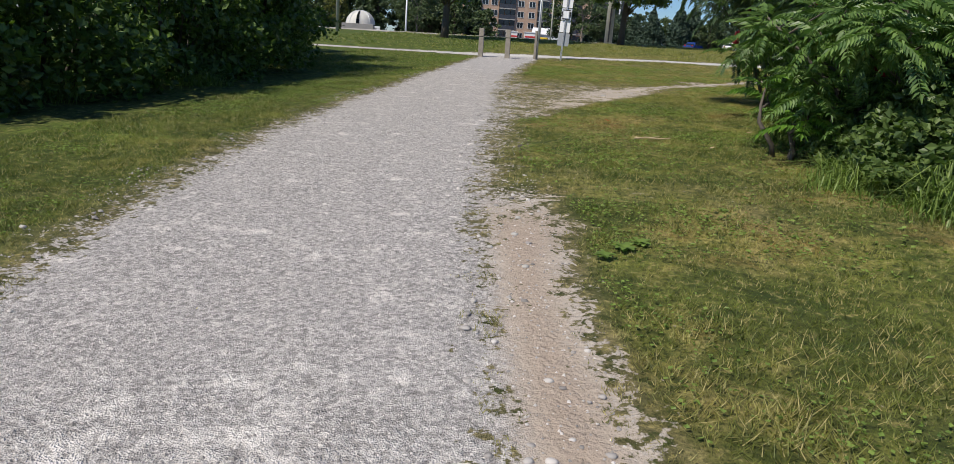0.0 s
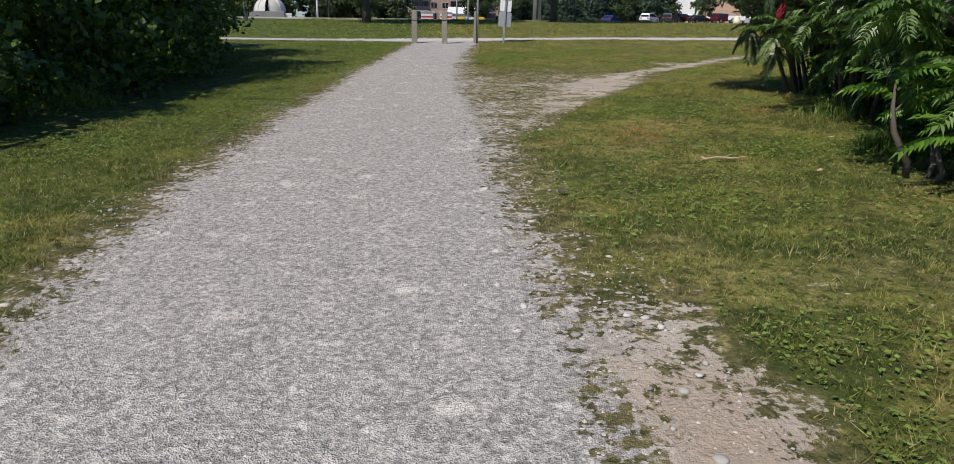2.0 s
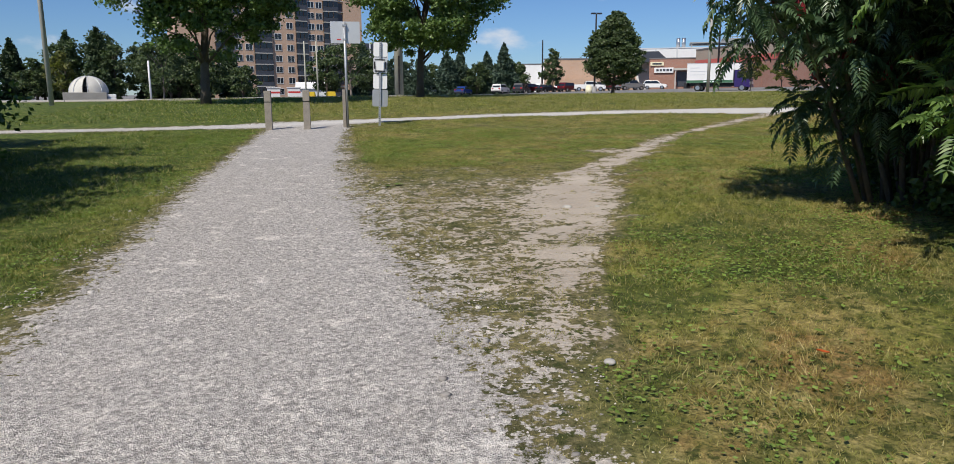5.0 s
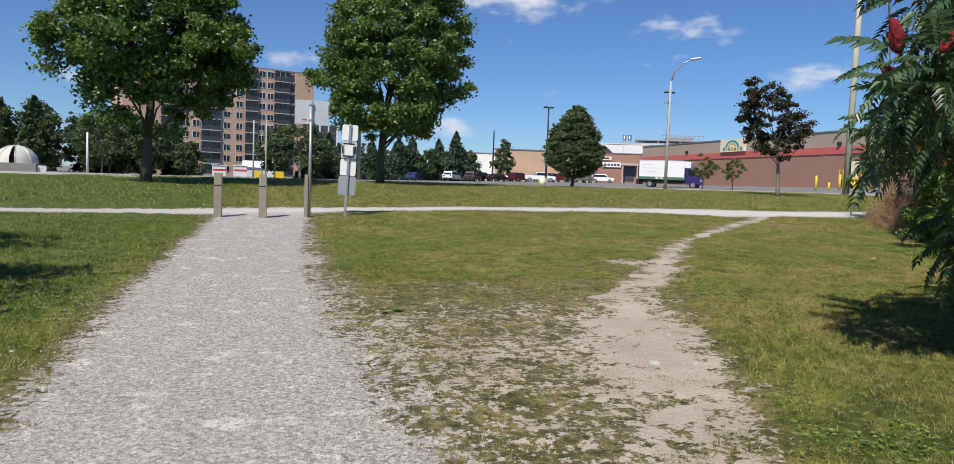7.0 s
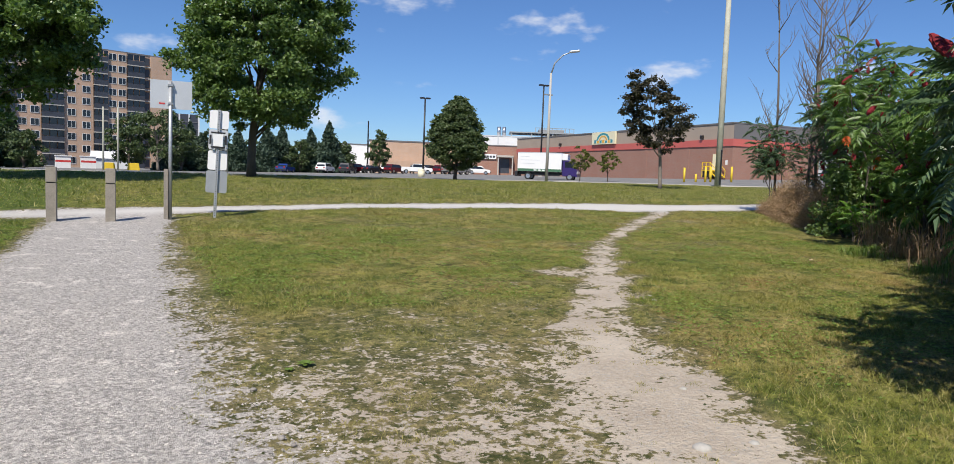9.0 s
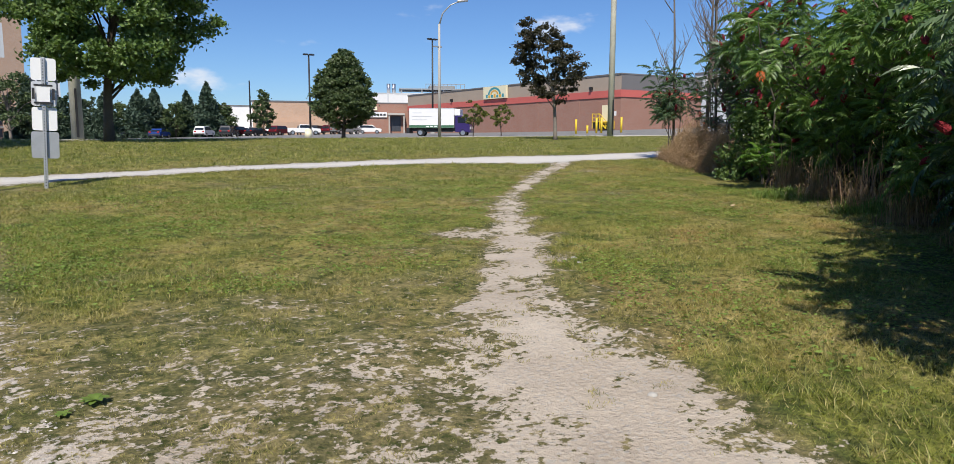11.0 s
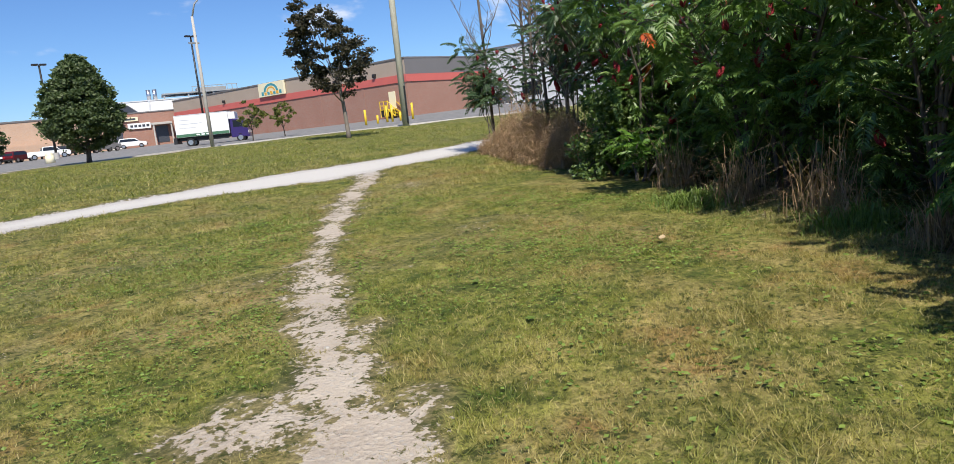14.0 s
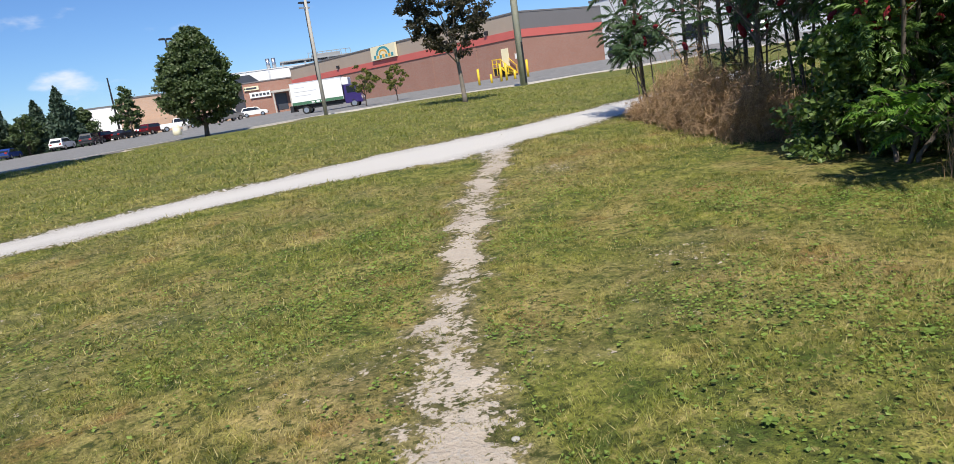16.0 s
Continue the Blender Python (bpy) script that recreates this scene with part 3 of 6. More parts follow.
def bush(name, x, y, label, tall, wide, deep, mat, seed, leaves=9000, leaf=0.09, rz=0.0, clumps=70, group="", skirt=0.0, cat="bush"):
    """A shrub with many stems from the ground and an uneven crown down to the ground."""
    rs = np.random.RandomState(seed)
    t = thing(name, x, y, label, cat, rz=rz, group=group)
    d = unit(rs.normal(size=(clumps, 3)))
    d[:, 2] = np.abs(d[:, 2])
    r = rs.uniform(0.35, 1.0, (clumps, 1)) ** 0.5
    pts = d * r * (wide, deep, tall * 0.93) * rs.uniform(0.8, 1.08, (clumps, 1))
    pts[:, 2] = np.maximum(pts[:, 2], skirt + 0.12)
    for k in range(9):
        p = Vector(pts[rs.randint(clumps)])
        b = Vector((p.x * 0.35, p.y * 0.35, -0.05))
        part("stem", tube(bmesh.new(), [b, b.lerp(p, 0.5) + Vector((0, 0, 0.15 * tall)), p], [0.035, 0.022, 0.008], 5), M_BARKPALE if seed % 2 else M_BARK, t, smooth=True)
    v, f = leaf_cloud(rs, crown_points(rs, leaves, pts, rs.uniform(0.3, 0.6, clumps) * min(wide, tall) * 0.55), leaf)
    v[:, 2] = np.maximum(v[:, 2], 0.02)
    part("crown", mesh_data("crown", v, f), mat, t)
    return t


def pinnate(rs, length, pairs=11):
    """One sumac leaf along +x, drooping: a thin stalk and paired leaflets. Vertices and triangles."""
    v, f = [], []
    curve = lambda u: np.array([length * u * (1 - 0.10 * u), 0.0, length * (0.22 * u - 0.55 * u * u)])
    for k in range(4):
        p, q = curve(k / 4), curve((k + 1) / 4)
        i = len(v)
        v += [p + (0, 0.004, 0), p - (0, 0.004, 0), q]
        f.append((i, i + 1, i + 2))
    for k in range(pairs * 2 + 1):
        last = k == pairs * 2
        u = 1.0 if last else 0.20 + 0.78 * (k // 2) / (pairs - 1)
        side = 0 if last else (1 if k % 2 else -1)
        ll = length * 0.27 * (1.0 - 0.55 * abs(u - 0.5)) * rs.uniform(0.88, 1.1)
        o = curve(u)
        way = np.array([0.42, side * 0.80, -0.42 + rs.normal(0, 0.16)]) if side else np.array([0.75, 0, -0.65])
        way = way / np.linalg.norm(way)
        wid = np.array([0.88, -side * 0.45, 0.1]) if side else np.array([0, 1.0, 0])
        mid = o + way * ll * 0.42
        i = len(v)
        v += [o, mid + wid * ll * 0.19 + (0, 0, 0.012), o + way * ll - (0, 0, 0.02), mid - wid * ll * 0.19 + (0, 0, 0.012)]
        f += [(i, i + 1, i + 2), (i, i + 2, i + 3)]
    return np.array(v), np.array(f)


def fruit_mesh():
    bm = bmesh.new()
    bmesh.ops.create_icosphere(bm, subdivisions=3, radius=1.0)
    for v in bm.verts:
        u = (v.co.z + 1) / 2
        k = (0.052 - 0.026 * u) * (1 + 0.42 * noise.noise(v.co * 4.5))
        v.co = Vector((v.co.x * k, v.co.y * k, 0.22 * u * (1 + 0.08 * noise.noise(v.co * 5))))
    me = bpy.data.meshes.new("fruit_cone")
    bm.to_mesh(me)
    bm.free()
    me.materials.append(M_FRUIT)
    return me


FRUIT = fruit_mesh()


def sumac(x, y, label, seed, stems, tall, reach, fruit, mat, density=11, lean=(0, 0), leaf_len=0.5, red=0, low=0.22, branches=5, category="shrub"):
    """A clump of sumac: leaning stems, whorls of long leaves at every tip, fruit cones on some."""
    t = thing("sumac", x, y, label, category, group="sumac thicket beside the lawn")
    rs = np.random.RandomState(seed)
    templates = [pinnate(rs, leaf_len * s, p) for s, p in ((1.0, 10), (0.85, 9), (1.15, 11))]
    vs, fs, off = [], [], 0
    rv, rf, roff = [], [], 0
    for s in range(stems):
        a = 2 * math.pi * (s + rs.rand()) / stems
        out = reach * rs.uniform(0.15, 1.0) ** 0.6
        h = tall * rs.uniform(0.62, 1.0) * (1 - 0.25 * out / reach)
        b = Vector((math.cos(a) * out * 0.3, math.sin(a) * out * 0.3, -0.12))
        e = Vector((math.cos(a) * out + lean[0], math.sin(a) * out + lean[1], h))
        m1 = Vector((b.x + (e.x - b.x) * 0.2, b.y + (e.y - b.y) * 0.2, h * 0.52)) + Vector((rs.normal(0, 0.12), rs.normal(0, 0.12), 0))
        bm = bmesh.new()
        tube(bm, [b, b.lerp(m1, 0.5) + Vector((rs.normal(0, 0.06), rs.normal(0, 0.06), 0)), m1, m1.lerp(e, 0.5) + Vector((rs.normal(0, 0.06), rs.normal(0, 0.06), 0)), e], [r * (0.6 if category == "tree" else 1.0) for r in (0.030, 0.026, 0.022, 0.016, 0.009)], 6)
        tips = [(e, 1.0)]
        for k in range(branches):
            u = rs.uniform(low, 0.92)
            base = b.lerp(m1, u / 0.45) if u < 0.45 else m1.lerp(e, (u - 0.45) / 0.55)
            aa = rs.uniform(0, 2 * math.pi)
            tip = base + Vector((math.cos(aa), math.sin(aa), rs.uniform(0.2, 0.9))) * reach * rs.uniform(0.25, 0.5)
            part("branch", tube(bmesh.new(), [base, tip], [0.012, 0.006], 5), M_SUMACBARK, t)
            tips.append((tip, 0.85))
        part("stem", bm, M_SUMACBARK, t, smooth=True)
        for tip, sc in tips:
            if tip.z < 0.2:
                continue
            turn = rs.uniform(0, 6.28)
            turned = red and rs.rand() < 0.09
            for k in range(density):
                tv, tf = templates[rs.randint(3)]
                m = np.array(Matrix.Rotation(turn + k * 2.4, 3, "Z") @ Matrix.Rotation(-(0.7 - 0.12 * k + rs.normal(0, 0.15)), 3, "Y") @ Matrix.Rotation(rs.normal(0, 0.3), 3, "X"))
                v = (tv * sc * rs.uniform(0.8, 1.15)) @ m.T + np.array(tip) - (0, 0, 0.02 * k)
                v[:, 2] = np.maximum(v[:, 2], 0.03)
                if turned and k > density - 2:
                    rv.append(v), rf.append(tf + roff)
                    roff += len(v)
                else:
                    vs.append(v), fs.append(tf + off)
                    off += len(v)
            if rs.rand() < fruit:
                f = part("fruit_cone", FRUIT, None, t, "upright dark red fruit cone")
                f.location = tip
                f.rotation_euler = (rs.normal(0, 0.55), rs.normal(0, 0.55), rs.uniform(0, 6))
                f.scale = [rs.uniform(0.75, 1.2)] * 3
    part("foliage", mesh_data("foliage", np.concatenate(vs), np.concatenate(fs)), mat, t)
    if rv:
        part("turned_foliage", mesh_data("turned_foliage", np.concatenate(rv), np.concatenate(rf)), M_REDLEAF, t, "leaves turned red and orange")
    return t


# ---- posts and signs at the path junction ----
def bollard(x, y):
    t = thing("bollard", x, y, "square grey weathered timber bollard with a saw-cut groove", "bollard", group="posts across the path")
    bm = boxed(-0.085, 0.085, -0.085, 0.085, -0.25, 0.70, bevel=0.008)
    part("post", bm, M_WOOD, t)
    part("neck", boxed(-0.07, 0.07, -0.07, 0.07, 0.69, 0.725), M_BLACK, t, "dark groove")
    part("cap", boxed(-0.085, 0.085, -0.085, 0.085, 0.72, 1.0, bevel=0.012), M_WOOD, t)
    return t


bollard(0.0, 20.0)
bollard(0.975, 20.0)


def panel(name, x0, x1, z0, z1, y, mat, parent, label="", r=0.04):
    """A thin sign plate with rounded corners, facing along y."""
    bm = bmesh.new()
    ring = []
    for cx, cz, a0 in ((x1 - r, z1 - r, 0), (x0 + r, z1 - r, 90), (x0 + r, z0 + r, 180), (x1 - r, z0 + r, 270)):
        for k in range(4):
            a = radians(a0 + 30 * k)
            ring.append(bm.verts.new((cx + r * math.cos(a), y, cz + r * math.sin(a))))
    face = bm.faces.new(ring)
    got = bmesh.ops.extrude_face_region(bm, geom=[face])
    bmesh.ops.translate(bm, vec=(0, 0.004, 0), verts=[v for v in got["geom"] if isinstance(v, bmesh.types.BMVert)])
    return part(name, bm, mat, parent, label)


def tall_sign():
    t = thing("path_sign", 2.02, 20.39, "grey steel post with a blank-backed white sign on a timber stub", "sign")
    part("pole", cyl(bmesh.new(), 0, 0, -0.2, 2.74, 0.035, 14), M_GALV, t, smooth=True)
    part("stub", boxed(-0.12, -0.035, -0.06, 0.06, -0.2, 1.0, bevel=0.008), M_WOOD, t, "timber stub beside the pole")
    panel("sign_plate", -0.37, 0.40, 2.2, 2.76, 0.045, M_SIGNBACK, t, "back of a white sign", 0.01)
    part("sticker", boxed(-0.21, -0.10, 0.040, 0.0445, 2.285, 2.315), M_REDINK, t, "small red print")
    for z in (2.3, 2.66):
        part("bracket", boxed(-0.05, 0.05, -0.042, 0.045, z - 0.02, z + 0.02), M_GALV, t)


tall_sign()


def stacked_sign():
    t = thing("trail_sign", 2.88, 20.66, "perforated steel post carrying stacked plates seen from behind", "sign")
    t.rotation_euler = (radians(-1.5), radians(2.0), radians(-8))
    part("pole", boxed(-0.03, 0.03, -0.025, 0.025, -0.2, 2.25, bevel=0.006), M_GALV, t)
    for k in range(44):
        part("hole", boxed(-0.008, 0.008, -0.0275, -0.0245, 0.04 + k * 0.05, 0.056 + k * 0.05), M_BLACK, t)
    panel("plate", -0.19, 0.19, 1.86, 2.24, 0.03, M_SIGNWHITE, t, "white rounded plate")
    panel("plate", -0.19, 0.19, 1.42, 1.84, 0.03, M_SIGNBACK, t, "grey plate")
    panel("plate", -0.19, 0.19, 1.0, 1.40, 0.03, M_SIGNWHITE, t, "white rounded plate")
    panel("plate", -0.21, 0.21, 0.52, 0.98, 0.03, M_GALV, t, "grey lower plate")
    for z in (1.47, 1.77):
        part("strap", boxed(-0.14, 0.14, -0.05, -0.028, z - 0.016, z + 0.016), M_BLACK, t, "black strap")
    part("notice", boxed(-0.10, 0.10, -0.045, -0.029, 1.49, 1.76), M_SIGNWHITE, t, "white paper notice")
    for x in (-0.15, 0.15):
        part("clip", boxed(x - 0.02, x + 0.02, -0.045, -0.028, 1.53, 1.72), M_BLACK, t)


stacked_sign()


# ---- trees on the lawn ----
broad_tree("maple_tree", -3.8, 32.0, "large green maple with a thick dark trunk on the lawn", 12.0, 1.9, 3.15, M_MAPLE, M_BARK, 11, 125000, 0.105, 0.175, 640, lean=(0.9, 0), egg=0.3, rough=0.2, gaps=0.4, boughs=26, spray=0.46)
broad_tree("maple_tree", 5.6, 37.8, "large green maple with a dark forked trunk on the lawn", 13.0, 1.9, 3.35, M_MAPLE, M_BARK, 23, 125000, 0.11, 0.175, 640, lean=(1.3, 0), egg=0.3, rough=0.2, gaps=0.4, boughs=26, spray=0.48)
broad_tree("linden_tree", 21.1, 52.1, "dense egg-shaped dark green linden tree on the lawn", 5.9, 0.7, 2.3, M_LINDEN, M_BARK, 31, 44000, 0.12, 0.12, 620, egg=0.3, rough=0.07, taper=0.66, spray=0.30)
broad_tree("purple_maple", 26.1, 35.4, "small leaning maple with sparse dark purple crown", 6.1, 2.0, 1.6, M_PURPLE, M_BARKPALE, 42, 15000, 0.085, 0.10, 230, lean=(-1.3, 0.4), egg=0.45, gaps=0.85, rough=0.3, boughs=14, spray=0.24)
broad_tree("young_tree", 39.5, 65.0, "young yellowing tree beside the store", 3.3, 1.0, 1.3, M_YOUNG, M_BARK, 51, 1300, 0.15, 0.05, 30, group="young trees by the store")
broad_tree("young_tree", 42.9, 65.2, "young green tree beside the store", 3.0, 0.9, 1.1, M_YOUNG, M_BARK, 52, 1200, 0.15, 0.05, 28, group="young trees by the store")


# ---- walls of brick ----
def brick_material(name, c, mortar):
    m, n, l, b = shader(name, 0.85)
    co = n.new("ShaderNodeTexCoord").outputs["Object"]
    sp = n.new("ShaderNodeSeparateXYZ")
    l.new(co, sp.inputs[0])
    ad = n.new("ShaderNodeMath")
    l.new(sp.outputs[0], ad.inputs[0])
    l.new(sp.outputs[1], ad.inputs[1])
    cb = n.new("ShaderNodeCombineXYZ")
    l.new(ad.outputs[0], cb.inputs[0])
    l.new(sp.outputs[2], cb.inputs[1])
    br = n.new("ShaderNodeTexBrick")
    br.inputs["Scale"].default_value, br.inputs["Mortar Size"].default_value = 1.0, 0.008
    br.inputs["Brick Width"].default_value, br.inputs["Row Height"].default_value = 0.2, 0.075
    br.inputs["Color1"].default_value = (*c, 1)
    br.inputs["Color2"].default_value = (*(v * 0.8 for v in c), 1)
    br.inputs["Mortar"].default_value = (*mortar, 1)
    l.new(cb.outputs[0], br.inputs["Vector"])
    k = noise_node(n, l, co, 0.35, 5)
    col = mix(n, l, ramp(n, l, k, [(0.35, (0, 0, 0)), (0.7, (0.35, 0.35, 0.35))]), br.outputs[0], tuple(v * 0.68 for v in c))
    l.new(col, b.inputs["Base Color"])
    return m


M_BRICK = brick_material("brown_brick", (0.38, 0.185, 0.135), (0.33, 0.26, 0.22))
M_BRICKPALE = brick_material("buff_brick", (0.58, 0.38, 0.26), (0.50, 0.41, 0.35))
M_BLOCK = surf("grey_blocks", (0.30, 0.29, 0.27), 0.9, 0.25, 20, 1.2, 0.4)
M_BALCONY = surf("dark_balcony_panels", (0.055, 0.06, 0.075), 0.35, 0.3, 8, 0.5, 0.0)
M_PALEBLUE = surf("pale_panel", (0.62, 0.64, 0.66), 0.6, 0.08, 20, 0.5, 0.05)
M_CREAM = surf("cream_sign", (0.80, 0.74, 0.52), 0.5, 0.05, 20, 2, 0.0)
M_TEAL = surf("teal_sign_paint", (0.05, 0.30, 0.36), 0.5, 0.1)
M_AMBER = surf("amber_sign_paint", (0.75, 0.40, 0.05), 0.5, 0.1)
M_GREENSTRIPE = surf("green_stripe", (0.06, 0.16, 0.09), 0.5, 0.1)
M_DARKRED = surf("maroon_car_paint", (0.10, 0.012, 0.018), 0.25, 0.1, 20, 2, 0.0)
M_DARKCAR = surf("black_car_paint", (0.025, 0.027, 0.032), 0.25, 0.1, 20, 2, 0.0)
M_GREYCAR = surf("grey_car_paint", (0.22, 0.22, 0.22), 0.3, 0.1, 20, 2, 0.0)
M_BLUECAR = surf("blue_car_paint", (0.02, 0.05, 0.22), 0.25, 0.1, 20, 2, 0.0)
M_WHITECAR = surf("white_car_paint", (0.80, 0.80, 0.80), 0.25, 0.05, 20, 2, 0.0)
M_TAIL = surf("red_lens", (0.40, 0.02, 0.02), 0.25, 0.1)
M_HEAD = surf("clear_lens", (0.75, 0.76, 0.78), 0.15, 0.05)


def prism(profile, y0, y1, inset=0.0, bevel=0.05):
    """A side profile in x and z, drawn out across y; the upper part leans in by inset."""
    bm = bmesh.new()
    top = max(z for x, z in profile)
    mid = min(z for x, z in profile) + (top - min(z for x, z in profile)) * 0.5
    rows = []
    for y, s in ((y0, 1), (y1, -1)):
        rows.append([bm.verts.new((x, y + s * inset * max(0, (z - mid) / (top - mid)), z)) for x, z in profile])
    n = len(profile)
    bm.faces.new(rows[0])
    bm.faces.new(rows[1][::-1])
    for k in range(n):
        bm.faces.new((rows[0][k], rows[0][(k + 1) % n], rows[1][(k + 1) % n], rows[1][k]))
    if bevel:
        bmesh.ops.bevel(bm, geom=list(bm.edges), offset=bevel, segments=2, affect="EDGES", profile=0.6)
    return bm


def lotz(x, y):
    return height(x, y) - 0.1


# ---- kerb along the car park ----
def kerb():
    top = tagged(new("kerb"), "pale concrete kerb along the car park", "kerb", kind="structure")
    for (xa, ya), (xb, yb) in zip(LOT[1:-1], LOT[2:-1]):
        steps = max(1, round(math.hypot(xb - xa, yb - ya) / 6))
        for k in range(steps):
            a = Vector((xa, ya, 0)).lerp(Vector((xb, yb, 0)), k / steps)
            b = Vector((xa, ya, 0)).lerp(Vector((xb, yb, 0)), (k + 1) / steps)
            a.z, b.z = height(a.x, a.y), height(b.x, b.y)
            d = (b - a).length
            ob = part("kerb_stone", boxed(0, d - 0.02, 0, 0.16, -0.25, 0.03, bevel=0.02), M_CONC, top)
            ob.rotation_euler = (0, -math.asin((b.z - a.z) / d), math.atan2(b.y - a.y, b.x - a.x))
            ob.location = a


kerb()


# ---- the long store ----
def store():
    t = tagged(new("store"), "long flat-roofed brown brick store with tan fascia and red band", "building")
    t.location = (67.1, 73.8, 2.2)
    long, deep = 59.2, 15.0
    part("wall", boxed(0, deep, 0, long, -1.8, 3.95), M_BRICK, t, "brown brick lower wall")
    part("red_band", boxed(-0.12, deep, -0.12, long, 3.95, 4.85), M_RED, t, "painted red band")
    part("fascia", boxed(0, deep, 0, long, 4.85, 6.75), M_TAN, t, "tan metal fascia")
    part("end_fascia", boxed(0.02, deep, -0.06, 0.0, 4.86, 6.74), M_GREYBAND, t, "dark grey end fascia")
    part("roof_edge", boxed(-0.1, deep, -0.1, long, 6.75, 6.92), M_GREYBAND, t)
    for k in range(6):
        part("pilaster", boxed(-0.04, 0, 8 + k * 9.2, 8.5 + k * 9.2, -1.8, 3.94), M_BRICK, t)
    for y in (5.5, 13.5, 42):
        part("wall_lamp", boxed(-0.42, -0.02, y - 0.2, y + 0.2, 5.0, 5.45, bevel=0.05), M_BLACK, t)
    door = part("door", boxed(-0.07, 0, 2.2, 3.4, 0.9, 3.0), M_CREAM, t, "cream steel door")
    part("notice", boxed(-0.03, 0, 0.75, 1.15, 1.6, 2.2), M_SIGNWHITE, t)
    for x in (5, 10):
        part("roof_unit", boxed(x, x + 2.4, 24 + x, 27 + x, 6.9, 7.6, bevel=0.08), M_ROOFGREY, t)
    # the shop sign: a cream board with an arch in teal and amber
    s = part("sign_board", boxed(-0.45, -0.12, 24.9, 31.4, 4.9, 6.85, bevel=0.03), M_CREAM, t, "cream board with a teal arch and amber bars")
    for r0, r1, mat in ((0.85, 1.15, M_TEAL), (0.5, 0.7, M_AMBER)):
        bm = bmesh.new()
        for k in range(14):
            a0, a1 = math.pi * k / 14, math.pi * (k + 1) / 14
            q = [(-0.47, 28.15 - 1.6 * r * math.cos(a), 5.55 + r * math.sin(a)) for r, a in ((r0, a0), (r1, a0), (r1, a1), (r0, a1))]
            bm.faces.new([bm.verts.new(p) for p in q])
        part("arch", bm, mat, s)
    for k in range(7):
        part("letter_bar", boxed(-0.48, -0.452, 25.5 + k * 0.76, 26.05 + k * 0.76, 5.1, 5.6 - 0.06 * (k % 3)), M_AMBER if k % 2 else M_TEAL, s)


store()


def loading_stairs():
    t = tagged(new("loading_stairs"), "yellow steel stairs and landing at a wall door", "stairs")
    t.location = (66.9, 75.8, 2.15)
    part("landing", boxed(-1.5, 0, 0.0, 1.5, 0.84, 0.94), M_YELLOW, t)
    for k in range(5):
        part("tread", boxed(-1.4, -0.1, -0.24 - 0.22 * k, -0.02 - 0.22 * k, 0.74 - 0.17 * k, 0.78 - 0.17 * k), M_YELLOW, t)
    for x in (-1.45, -0.05):
        part("stringer", tube(bmesh.new(), [(x, 0, 0.84), (x, -1.15, 0.0)], [0.09, 0.09], 4), M_YELLOW, t)
        part("stair_rail", tube(bmesh.new(), [(x, 0, 1.85), (x, -1.15, 0.95), (x, -1.15, 0)], [0.05, 0.05, 0.05], 6), M_YELLOW, t)
    for y in (0.05, 0.75, 1.45):
        part("rail_post", tube(bmesh.new(), [(-1.45, y, 0), (-1.45, y, 1.9)], [0.055, 0.055], 6), M_YELLOW, t)
    for z in (1.4, 1.9):
        part("rail", tube(bmesh.new(), [(-1.45, 0, z), (-1.45, 1.5, z), (-0.05, 1.5, z)], [0.05, 0.05, 0.05], 6), M_YELLOW, t)
    # a solid black block stands in for the shade below the landing
    part("skirt", boxed(-1.38, -0.02, 0.1, 1.4, 0.02, 0.84), M_BLACK, t, "black block in place of the shade under the landing")


loading_stairs()
for x, y, h in ((50.6, 62.9, 1.45), (51.5, 62.2, 0.8), (52.2, 61.6, 1.55), (52.6, 61.3, 1.55), (53.2, 60.8, 0.8), (54.1, 60.0, 1.55)):
    b = thing("guard_post", x, y, "yellow painted steel guard post on the asphalt", "bollard", z=lotz(x, y), group="yellow guard posts")
    part("post", cyl(bmesh.new(), 0, 0, -0.1, h, 0.11, 12), M_YELLOW, b, smooth=True)


